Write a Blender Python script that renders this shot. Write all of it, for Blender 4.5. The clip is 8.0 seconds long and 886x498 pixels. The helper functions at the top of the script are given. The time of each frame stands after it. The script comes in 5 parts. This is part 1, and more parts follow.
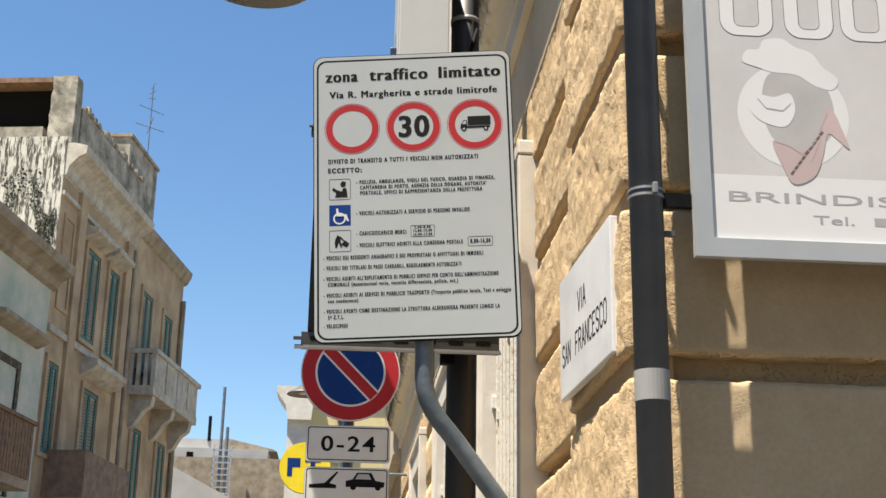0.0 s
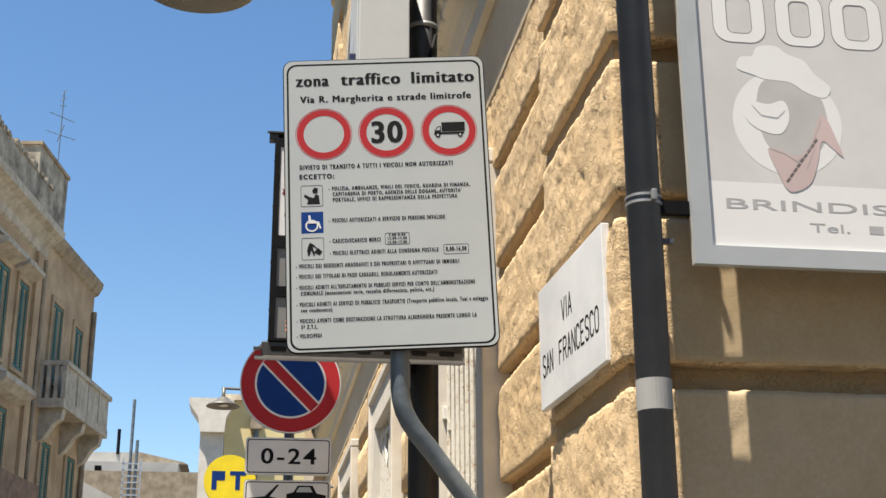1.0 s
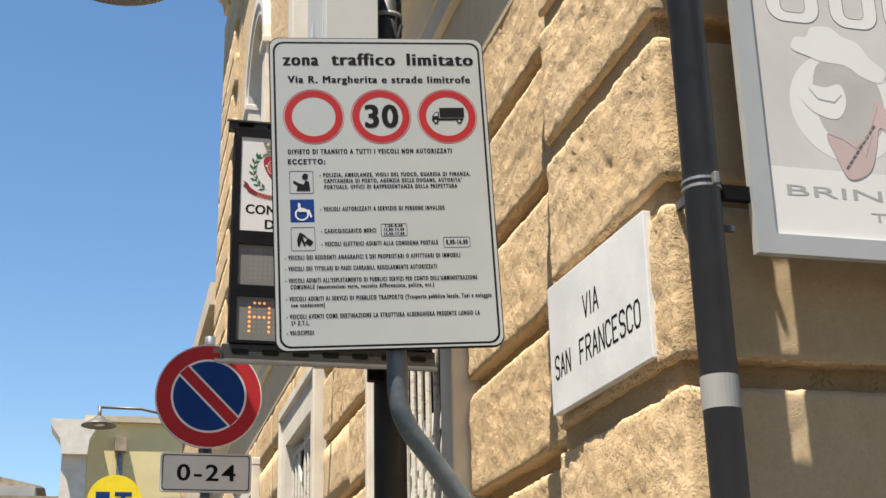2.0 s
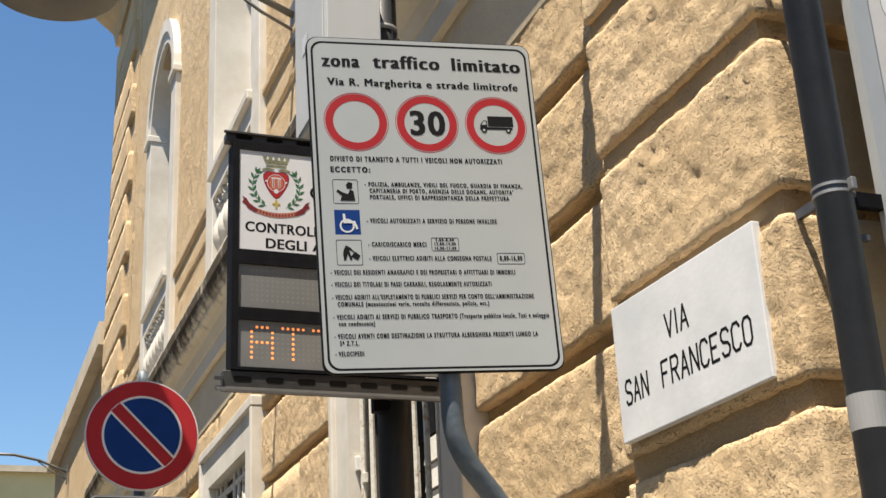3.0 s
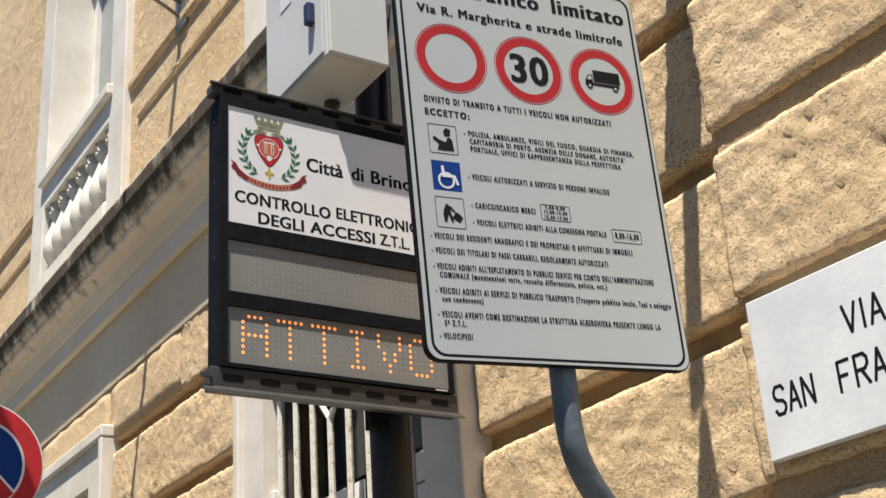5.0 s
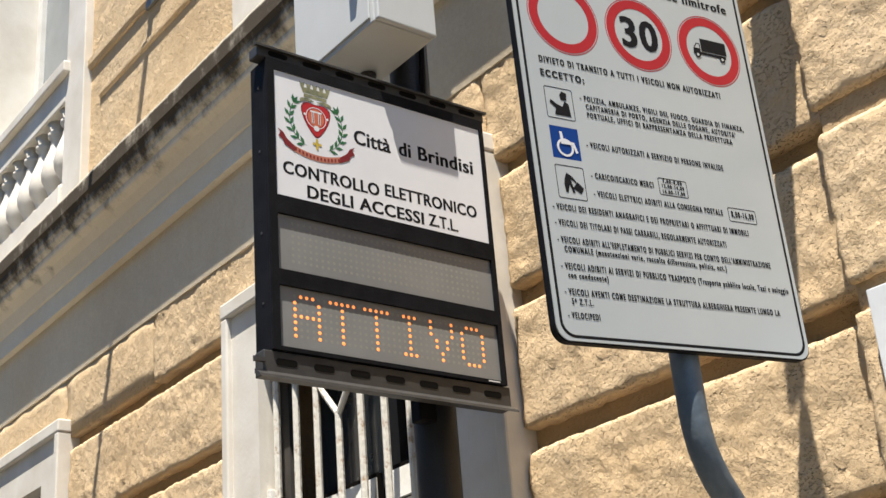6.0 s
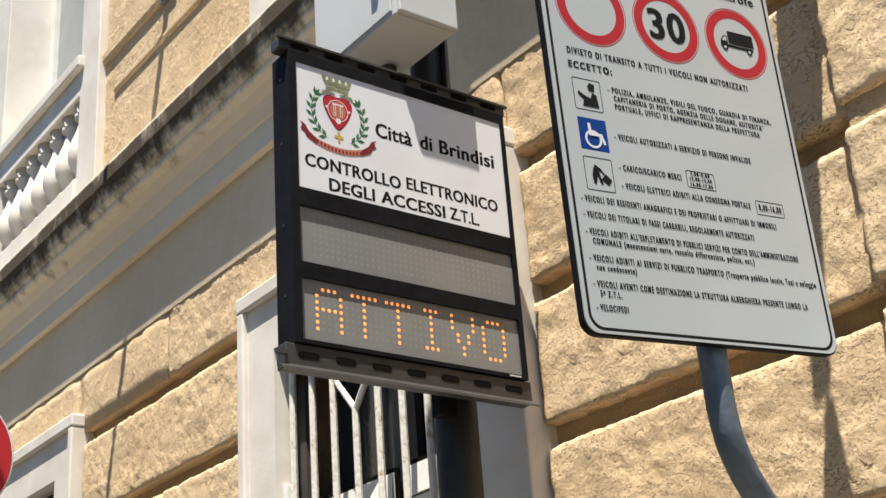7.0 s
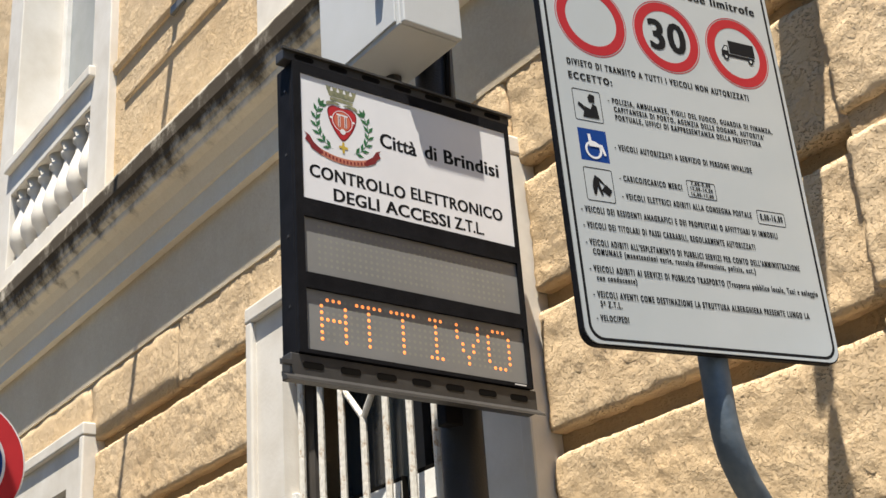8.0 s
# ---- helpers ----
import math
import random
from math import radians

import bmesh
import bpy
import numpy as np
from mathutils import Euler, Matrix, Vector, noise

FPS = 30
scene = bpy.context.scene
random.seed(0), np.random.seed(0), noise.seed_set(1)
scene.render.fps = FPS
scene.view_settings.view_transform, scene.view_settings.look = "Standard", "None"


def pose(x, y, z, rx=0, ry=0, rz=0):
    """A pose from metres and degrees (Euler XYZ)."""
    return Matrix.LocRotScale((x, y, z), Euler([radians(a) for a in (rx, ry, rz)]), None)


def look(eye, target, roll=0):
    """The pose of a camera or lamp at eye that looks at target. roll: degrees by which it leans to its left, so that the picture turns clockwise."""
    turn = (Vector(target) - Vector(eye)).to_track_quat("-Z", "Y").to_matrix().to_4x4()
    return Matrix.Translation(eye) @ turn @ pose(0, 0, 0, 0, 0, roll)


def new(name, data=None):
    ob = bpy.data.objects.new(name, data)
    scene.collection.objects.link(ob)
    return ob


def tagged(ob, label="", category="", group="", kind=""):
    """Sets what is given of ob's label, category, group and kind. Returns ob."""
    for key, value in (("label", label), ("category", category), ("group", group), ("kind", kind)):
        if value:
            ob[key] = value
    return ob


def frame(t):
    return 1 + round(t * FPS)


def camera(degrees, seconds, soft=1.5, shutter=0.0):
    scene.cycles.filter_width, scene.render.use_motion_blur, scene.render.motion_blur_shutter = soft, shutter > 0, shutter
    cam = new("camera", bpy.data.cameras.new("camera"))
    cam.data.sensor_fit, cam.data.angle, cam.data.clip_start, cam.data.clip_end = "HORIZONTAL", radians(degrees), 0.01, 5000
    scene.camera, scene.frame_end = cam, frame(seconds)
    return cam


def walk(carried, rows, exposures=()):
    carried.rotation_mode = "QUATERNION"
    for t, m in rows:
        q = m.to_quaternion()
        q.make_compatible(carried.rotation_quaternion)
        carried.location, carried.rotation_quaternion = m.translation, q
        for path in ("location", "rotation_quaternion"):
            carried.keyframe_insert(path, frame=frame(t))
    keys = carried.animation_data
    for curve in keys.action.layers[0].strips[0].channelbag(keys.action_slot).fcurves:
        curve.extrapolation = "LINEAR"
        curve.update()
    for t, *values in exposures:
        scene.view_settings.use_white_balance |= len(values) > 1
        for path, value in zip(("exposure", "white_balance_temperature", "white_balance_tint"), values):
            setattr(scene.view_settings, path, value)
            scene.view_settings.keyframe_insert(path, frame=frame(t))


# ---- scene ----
cam = camera(37.0, 8.0)
PATH = [
    (0, (0.098, 0.025, 1.736), (0.238, 1.923, 2.353), 0.9),
    (0.5, (0.031, 0.036, 1.744), (0.22, 1.927, 2.366), 0.3),
    (1, (-0.089, 0.114, 1.749), (0.186, 1.992, 2.382), -0.3),
    (1.5, (-0.219, 0.291, 1.747), (0.146, 2.147, 2.396), -0.5),
    (1.7, (-0.284, 0.357, 1.75), (0.119, 2.203, 2.405), -0.7),
    (2.8, (-0.784, 0.773, 1.776), (-0.129, 2.526, 2.481), -2.9),
    (3, (-0.832, 0.864, 1.782), (-0.157, 2.602, 2.506), -2.9),
    (3.5, (-0.97, 1.109, 1.782), (-0.218, 2.803, 2.533), -3.2),
    (4, (-1.181, 1.351, 1.815), (-0.309, 2.982, 2.576), -3.6),
    (4.2, (-1.235, 1.427, 1.814), (-0.322, 3.034, 2.579), -3.7),
    (5.3, (-1.341, 1.987, 1.885), (-0.28, 3.481, 2.687), -4.3),
    (5.5, (-1.407, 2.092, 1.901), (-0.307, 3.558, 2.703), -4.5),
    (6, (-1.503, 2.253, 1.919), (-0.358, 3.689, 2.711), -4.7),
    (6.5, (-1.516, 2.287, 1.913), (-0.38, 3.733, 2.7), -4.4),
    (7, (-1.522, 2.29, 1.914), (-0.385, 3.733, 2.706), -4.3),
    (7.5, (-1.515, 2.282, 1.917), (-0.384, 3.726, 2.716), -4.3),
    (8, (-1.511, 2.264, 1.917), (-0.393, 3.716, 2.718), -4.3),
]
walk(cam, [(t, look(eye, target, roll)) for t, eye, target, roll in PATH],
     [(0, 1.21, 6850, 10), (1.7, 1.19, 6850, 10), (2.8, 1.08, 6800, 10), (4.2, 1.09, 6750, 10), (5.5, 1.18, 6380, 10), (6.5, 1.26, 6420, 10), (8, 1.25, 6450, 10)])
# ---- world, sun and exposure ----
SUN = Vector((1.0, 0.8, -3.75)).normalized()
world = bpy.data.worlds.new("sky")
scene.world = world
world.use_nodes = True
wn = world.node_tree.nodes
wn.clear()
sky = wn.new("ShaderNodeTexSky")
sky.sky_type, sky.sun_disc = "NISHITA", False
sky.sun_elevation = math.asin(-SUN.z)
sky.sun_rotation = math.atan2(-SUN.x, -SUN.y)
sky.altitude, sky.air_density, sky.dust_density, sky.ozone_density = 0, 1.0, 0.15, 1.2
back = wn.new("ShaderNodeBackground")
back.inputs["Strength"].default_value = 0.082
wout = wn.new("ShaderNodeOutputWorld")
tint = wn.new("ShaderNodeHueSaturation")
tint.inputs["Saturation"].default_value = 1.2
world.node_tree.links.new(sky.outputs[0], tint.inputs["Color"])
world.node_tree.links.new(tint.outputs[0], back.inputs[0])
world.node_tree.links.new(back.outputs[0], wout.inputs[0])
sun_data = bpy.data.lights.new("sun", "SUN")
sun_data.energy, sun_data.angle, sun_data.color = 5.0, radians(0.53), (1.0, 0.93, 0.82)
sun = new("sun", sun_data)
sun.matrix_world = look((-4, -3, 15), Vector((-4, -3, 15)) + SUN)


# ---- materials ----
def material(name, color, rough=0.6, metal=0.0, color2=None, scale=6.0, bump=0.0, bump_scale=60.0, spec=0.5, per_object=0.0, detail=6.0, ramp_at=(0.36, 0.66)):
    """A plain material with mottling at two scales and fine relief."""
    m = bpy.data.materials.new(name)
    m.use_nodes = True
    nt = m.node_tree
    n, l = nt.nodes, nt.links
    b = n["Principled BSDF"]
    b.inputs["Roughness"].default_value = rough
    b.inputs["Metallic"].default_value = metal
    b.inputs["Specular IOR Level"].default_value = spec
    co = n.new("ShaderNodeTexCoord")
    if color2 is None:
        color2 = tuple(c * 0.86 for c in color)
    t1 = n.new("ShaderNodeTexNoise")
    t1.inputs["Scale"].default_value, t1.inputs["Detail"].default_value, t1.inputs["Roughness"].default_value = scale, detail, 0.62
    l.new(co.outputs["Object"], t1.inputs["Vector"])
    ramp = n.new("ShaderNodeValToRGB")
    ramp.color_ramp.elements[0].position, ramp.color_ramp.elements[1].position = ramp_at
    ramp.color_ramp.elements[0].color, ramp.color_ramp.elements[1].color = (*color2, 1), (*color, 1)
    l.new(t1.outputs["Fac"], ramp.inputs[0])
    last = ramp.outputs[0]
    if per_object:
        info = n.new("ShaderNodeObjectInfo")
        hsv = n.new("ShaderNodeHueSaturation")
        mr = n.new("ShaderNodeMapRange")
        mr.inputs["To Min"].default_value, mr.inputs["To Max"].default_value = 1 - per_object, 1 + per_object
        l.new(info.outputs["Random"], mr.inputs["Value"])
        l.new(mr.outputs[0], hsv.inputs["Value"])
        l.new(last, hsv.inputs["Color"])
        last = hsv.outputs[0]
    l.new(last, b.inputs["Base Color"])
    if bump:
        t2 = n.new("ShaderNodeTexNoise")
        t2.inputs["Scale"].default_value, t2.inputs["Detail"].default_value = bump_scale, 5.0
        l.new(co.outputs["Object"], t2.inputs["Vector"])
        bp = n.new("ShaderNodeBump")
        bp.inputs["Strength"].default_value, bp.inputs["Distance"].default_value = bump, 0.01
        l.new(t2.outputs["Fac"], bp.inputs["Height"])
        l.new(bp.outputs[0], b.inputs["Normal"])
    return m


def stone_material(name, light, dark, pit=1.0, streaks=False, relief=0.0135):
    """Weathered tufa: mottled, pitted with small holes, rough grain."""
    m = bpy.data.materials.new(name)
    m.use_nodes = True
    n, l = m.node_tree.nodes, m.node_tree.links
    b = n["Principled BSDF"]
    b.inputs["Roughness"].default_value, b.inputs["Specular IOR Level"].default_value = 0.93, 0.15
    co = n.new("ShaderNodeNewGeometry").outputs["Position"]

    def noise_tex(scale, detail, rough=0.6):
        t = n.new("ShaderNodeTexNoise")
        t.inputs["Scale"].default_value, t.inputs["Detail"].default_value, t.inputs["Roughness"].default_value = scale, detail, rough
        l.new(co, t.inputs["Vector"])
        return t.outputs["Fac"]

    def maths(op, a, c, clamp=False):
        k = n.new("ShaderNodeMath")
        k.operation, k.use_clamp = op, clamp
        for i, v in enumerate((a, c)):
            if isinstance(v, (int, float)):
                k.inputs[i].default_value = v
            else:
                l.new(v, k.inputs[i])
        return k.outputs[0]

    big = noise_tex(1.7, 5)
    mid = noise_tex(11.0, 6, 0.68)
    fine = noise_tex(85.0, 5, 0.7)
    warp = n.new("ShaderNodeVectorMath")
    warp.operation = "MULTIPLY_ADD"
    wc = n.new("ShaderNodeTexNoise")
    wc.inputs["Scale"].default_value = 18.0
    l.new(co, wc.inputs["Vector"])
    l.new(wc.outputs["Color"], warp.inputs[0])
    warp.inputs[1].default_value = (0.03, 0.03, 0.03)
    l.new(co, warp.inputs[2])
    hole = n.new("ShaderNodeMapRange")
    hole.inputs["From Min"].default_value, hole.inputs["From Max"].default_value = 0.35, 0.44
    flat = n.new("ShaderNodeMapping")
    flat.inputs["Scale"].default_value = (1.0, 0.75, 1.35)
    l.new(co, flat.inputs["Vector"])
    pitting = n.new("ShaderNodeTexNoise")
    pitting.inputs["Scale"].default_value, pitting.inputs["Detail"].default_value, pitting.inputs["Roughness"].default_value = 135.0, 2.5, 0.62
    l.new(flat.outputs[0], pitting.inputs["Vector"])
    l.new(pitting.outputs["Fac"], hole.inputs["Value"])
    patch = n.new("ShaderNodeMapRange")
    patch.inputs["From Min"].default_value, patch.inputs["From Max"].default_value = 0.43, 0.58
    l.new(mid, patch.inputs["Value"])
    # holes only where the stone is soft
    solid = maths("MAXIMUM", hole.outputs[0], maths("SUBTRACT", 1.0, patch.outputs[0], True), True)
    mix1 = n.new("ShaderNodeValToRGB")
    e = mix1.color_ramp.elements
    e[0].position, e[1].position = 0.38, 0.64
    e[0].color, e[1].color = (*dark, 1), (*light, 1)
    tone = maths("ADD", maths("MULTIPLY", big, 0.38), maths("ADD", maths("MULTIPLY", mid, 0.27), maths("MULTIPLY", fine, 0.35)))
    l.new(tone, mix1.inputs[0])
    out = mix1.outputs[0]
    # darker grime lies in the pits
    grime = n.new("ShaderNodeMix")
    grime.data_type = "RGBA"
    l.new(maths("MULTIPLY", maths("SUBTRACT", 1.0, solid), 0.05 * pit, True), grime.inputs["Factor"])
    l.new(out, grime.inputs["A"])
    grime.inputs["B"].default_value = (0.24, 0.15, 0.07, 1)
    out = grime.outputs["Result"]
    if streaks:
        sep = n.new("ShaderNodeSeparateXYZ")
        l.new(co, sep.inputs[0])
        comb = n.new("ShaderNodeCombineXYZ")
        for i, k in enumerate((9.0, 9.0, 3.0)):
            l.new(maths("MULTIPLY", sep.outputs[i], k), comb.inputs[i])
        st = n.new("ShaderNodeTexNoise")
        st.inputs["Scale"].default_value, st.inputs["Detail"].default_value = 1.0, 6
        l.new(comb.outputs[0], st.inputs["Vector"])
        blot = noise_tex(9.0, 7, 0.68)
        band = n.new("ShaderNodeMapRange")
        band.inputs["From Min"].default_value, band.inputs["From Max"].default_value = streaks
        l.new(sep.outputs[2], band.inputs["Value"])
        # the worn upper lip stays pale
        lip = n.new("ShaderNodeMapRange")
        lip.inputs["From Min"].default_value, lip.inputs["From Max"].default_value = streaks[1] + 0.072, streaks[1] + 0.092
        l.new(sep.outputs[2], lip.inputs["Value"])
        dirt = n.new("ShaderNodeMapRange")
        dirt.interpolation_type = "SMOOTHSTEP"
        dirt.inputs["From Min"].default_value, dirt.inputs["From Max"].default_value = 0.70, 1.02
        soil = maths("ADD", maths("MULTIPLY", st.outputs["Fac"], 0.42), maths("MULTIPLY", blot, 0.66))
        l.new(maths("SUBTRACT", maths("ADD", soil, maths("MULTIPLY", band.outputs[0], 0.47)), maths("MULTIPLY", lip.outputs[0], 0.5)), dirt.inputs["Value"])
        mx = n.new("ShaderNodeMix")
        mx.data_type = "RGBA"
        l.new(dirt.outputs[0], mx.inputs["Factor"])
        l.new(out, mx.inputs["A"])
        mx.inputs["B"].default_value = (0.085, 0.068, 0.048, 1)
        out = mx.outputs["Result"]
    info = n.new("ShaderNodeObjectInfo")
    hsv = n.new("ShaderNodeHueSaturation")
    mr = n.new("ShaderNodeMapRange")
    mr.inputs["To Min"].default_value, mr.inputs["To Max"].default_value = 0.93, 1.05
    l.new(info.outputs["Random"], mr.inputs["Value"])
    l.new(mr.outputs[0], hsv.inputs["Value"])
    l.new(out, hsv.inputs["Color"])
    l.new(hsv.outputs[0], b.inputs["Base Color"])
    grain = noise_tex(26.0, 3, 0.55)
    coarse = n.new("ShaderNodeTexVoronoi")
    coarse.inputs["Scale"].default_value = 24.0
    l.new(warp.outputs[0], coarse.inputs["Vector"])
    k = min(1.0, 0.25 + pit)
    swell = noise_tex(7.0, 2, 0.45)
    soft = n.new("ShaderNodeMapRange")
    soft.interpolation_type = "SMOOTHSTEP"
    soft.inputs["From Min"].default_value, soft.inputs["From Max"].default_value = 0.35, 0.68
    l.new(noise_tex(6.0, 3, 0.6), soft.inputs["Value"])
    # heights in centimetres: broad swell, lumps in soft patches, pits, sandy grain
    lumps = maths("MULTIPLY", soft.outputs[0], maths("ADD", maths("MULTIPLY", grain, 0.5), maths("MULTIPLY", coarse.outputs["Distance"], 0.2)))
    height = maths("ADD", maths("MULTIPLY", swell, 0.3 * k), maths("ADD", maths("MULTIPLY", lumps, k), maths("ADD", maths("MULTIPLY", solid, 0.85 * pit), maths("MULTIPLY", fine, 0.27))))
    bp = n.new("ShaderNodeBump")
    bp.inputs["Strength"].default_value, bp.inputs["Distance"].default_value = 1.0, relief
    l.new(height, bp.inputs["Height"])
    l.new(bp.outputs[0], b.inputs["Normal"])
    return m


def glow(name, color, strength):
    m = bpy.data.materials.new(name)
    m.use_nodes = True
    b = m.node_tree.nodes["Principled BSDF"]
    b.inputs["Base Color"].default_value = (*color, 1)
    b.inputs["Emission Color"].default_value = (*color, 1)
    b.inputs["Emission Strength"].default_value = strength
    return m


def peeling_material(name, wash, bare):
    """Limewash that has come off in long vertical strips."""
    m = material(name, wash, 0.95, color2=tuple(c * 0.75 for c in wash), scale=2.0, detail=9, bump=0.3, bump_scale=20)
    n, l = m.node_tree.nodes, m.node_tree.links
    b = n["Principled BSDF"]
    before = b.inputs["Base Color"].links[0].from_socket
    co = n.new("ShaderNodeTexCoord")
    mapping = n.new("ShaderNodeMapping")
    mapping.inputs["Scale"].default_value = (20.0, 14.0, 2.4)
    strips = n.new("ShaderNodeTexNoise")
    strips.inputs["Scale"].default_value, strips.inputs["Detail"].default_value, strips.inputs["Roughness"].default_value = 1.0, 7, 0.7
    l.new(co.outputs["Object"], mapping.inputs["Vector"])
    l.new(mapping.outputs[0], strips.inputs["Vector"])
    mask = n.new("ShaderNodeMapRange")
    mask.inputs["From Min"].default_value, mask.inputs["From Max"].default_value = 0.47, 0.55
    l.new(strips.outputs["Fac"], mask.inputs["Value"])
    mix = n.new("ShaderNodeMix")
    mix.data_type = "RGBA"
    l.new(mask.outputs[0], mix.inputs["Factor"])
    l.new(before, mix.inputs["A"])
    mix.inputs["B"].default_value = (*bare, 1)
    l.new(mix.outputs["Result"], b.inputs["Base Color"])
    return m


PEEL = peeling_material("peeling_limewash", (0.60, 0.57, 0.50), (0.07, 0.062, 0.05))
STONE = stone_material("tufa", (0.71, 0.545, 0.35), (0.59, 0.42, 0.237))
# side-street tufa: smoother, and darkened so the colour carries the shade there
STONE_SOUTH_SHADED = stone_material("tufa_smooth_shaded", (0.52, 0.415, 0.28), (0.41, 0.31, 0.19), 0.25, False, 0.0022)
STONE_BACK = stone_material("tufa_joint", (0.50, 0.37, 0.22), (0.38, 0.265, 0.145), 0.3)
STONE_UP = stone_material("tufa_upper", (0.71, 0.55, 0.355), (0.57, 0.41, 0.235), 1.0, False, 0.018)
FRIEZE = stone_material("frieze_plaster", (0.76, 0.655, 0.49), (0.62, 0.50, 0.34), 0.2, False, 0.007)
CORNICE = stone_material("cornice_plaster", (0.84, 0.77, 0.64), (0.74, 0.65, 0.50), 0.08, (4.50, 4.69), 0.006)
TRIM = material("white_trim", (0.69, 0.655, 0.59), 0.7, color2=(0.57, 0.525, 0.45), scale=3, bump=0.07, bump_scale=70, detail=9)
SIGN = material("sign_face", (0.425, 0.45, 0.452), 0.3, color2=(0.395, 0.42, 0.422), scale=2.5, detail=8)
ALU = material("aluminium", (0.55, 0.56, 0.57), 0.42, 0.85, scale=20)
BLACK = material("black_print", (0.010, 0.010, 0.011), 0.65, spec=0.1)
RED = material("red_print", (0.40, 0.024, 0.03), 0.5, color2=(0.35, 0.02, 0.026), spec=0.18)
BLUE = material("blue_print", (0.008, 0.043, 0.20), 0.5, spec=0.1)
PLATEWHITE = material("white_plate", (0.66, 0.655, 0.64), 0.45, color2=(0.60, 0.595, 0.58), scale=5)
WHITE = material("white_film", (0.66, 0.66, 0.67), 0.3, color2=(0.62, 0.62, 0.63))
DARK = material("black_powder_coat", (0.005, 0.005, 0.006), 0.6, spec=0.07, color2=(0.010, 0.010, 0.012), scale=14, bump=0.12, bump_scale=250)
POLE = material("dark_pole_paint", (0.013, 0.014, 0.018), 0.5, color2=(0.008, 0.009, 0.012), scale=10, bump=0.12, bump_scale=160)
RAIL = material("dark_strut", (0.058, 0.055, 0.052), 0.45, 0.3, color2=(0.040, 0.038, 0.036), scale=18)
PIPE = material("grey_pipe", (0.070, 0.078, 0.092), 0.45, color2=(0.052, 0.058, 0.071), scale=9, bump=0.15, bump_scale=120)
STEEL = material("galvanised", (0.17, 0.195, 0.215), 0.5, 0.35, color2=(0.085, 0.11, 0.135), scale=9, bump=0.12, bump_scale=70)
CLIP = material("zinc_clip", (0.30, 0.305, 0.31), 0.5, 0.6, scale=30)
MARBLE = material("white_marble", (0.74, 0.75, 0.76), 0.33, color2=(0.60, 0.62, 0.64), scale=4.5, detail=9, bump=0.05, bump_scale=60)
BOXGREY = material("grey_box", (0.50, 0.51, 0.51), 0.5, color2=(0.46, 0.47, 0.46), scale=3, bump=0.05, bump_scale=200)
SCREEN = material("led_window", (0.20, 0.20, 0.195), 0.25, color2=(0.175, 0.175, 0.17), scale=7)
UNLIT = material("unlit_led", (0.232, 0.23, 0.197), 0.25, color2=(0.215, 0.213, 0.185))
AMBER = glow("amber_led", (1.0, 0.29, 0.07), 0.5)
PANEGREY = material("dusty_pane", (0.30, 0.32, 0.32), 0.12, color2=(0.24, 0.26, 0.26), scale=3)
GLASS = material("window_glass", (0.035, 0.04, 0.045), 0.08, spec=0.7, scale=2)
FRAMEW = material("white_paint", (0.72, 0.71, 0.67), 0.55, color2=(0.62, 0.60, 0.55), scale=7, bump=0.1, bump_scale=60)
IRON = material("painted_iron", (0.64, 0.61, 0.54), 0.55, color2=(0.36, 0.23, 0.12), scale=30, bump=0.3, bump_scale=60, ramp_at=(0.31, 0.43))
ADPANEL = material("faded_panel", (0.68, 0.675, 0.67), 0.18, color2=(0.54, 0.53, 0.52), scale=1.6, detail=9)
ADLIGHT = material("faded_white", (0.76, 0.76, 0.755), 0.2, color2=(0.70, 0.70, 0.69), scale=2)
ADGREY = material("faded_grey", (0.42, 0.42, 0.43), 0.25)
ADPINK = material("faded_pink", (0.58, 0.46, 0.45), 0.25)
ADINK = material("faded_ink", (0.16, 0.14, 0.14), 0.3)
ADMID = material("faded_mid_grey", (0.50, 0.49, 0.48), 0.25)
ADFRAME = material("pale_aluminium", (0.46, 0.49, 0.51), 0.4, 0.2, color2=(0.41, 0.44, 0.46), scale=4)
LAMP = material("lamp_enamel", (0.14, 0.135, 0.12), 0.45, 0.2)
PLASTER_G = material("green_plaster", (0.34, 0.40, 0.32), 0.9, color2=(0.55, 0.52, 0.44), scale=1.4, detail=10, bump=0.2, bump_scale=30)
PLASTER_B = material("ochre_plaster", (0.50, 0.37, 0.23), 0.9, color2=(0.29, 0.20, 0.12), scale=0.9, detail=11, bump=0.25, bump_scale=25)
PLASTER_W = stone_material("peeling_limewash", (0.64, 0.61, 0.55), (0.42, 0.37, 0.30), 0.2, (15.5, 9.5))
GRIMY = material("grimy_render", (0.46, 0.42, 0.34), 0.95, color2=(0.13, 0.115, 0.09), scale=1.9, bump=0.5, bump_scale=12, detail=11)
PLASTER_Y = material("yellow_plaster", (0.66, 0.56, 0.30), 0.9, color2=(0.60, 0.50, 0.26), scale=1.2, bump=0.1, bump_scale=30)
OLDSTONE = material("old_stone", (0.36, 0.30, 0.22), 0.95, color2=(0.20, 0.16, 0.11), scale=2.4, bump=0.5, bump_scale=14, detail=9)
PALE = material("pale_dressed_stone", (0.52, 0.48, 0.41), 0.9, color2=(0.33, 0.29, 0.23), scale=3.5, bump=0.4, bump_scale=16, detail=9)
SHUTTER = material("green_shutter", (0.04, 0.165, 0.15), 0.6, color2=(0.025, 0.11, 0.105), scale=6)
DARKFRAME = material("dark_frame_paint", (0.055, 0.048, 0.042), 0.6, color2=(0.035, 0.03, 0.026), scale=9)
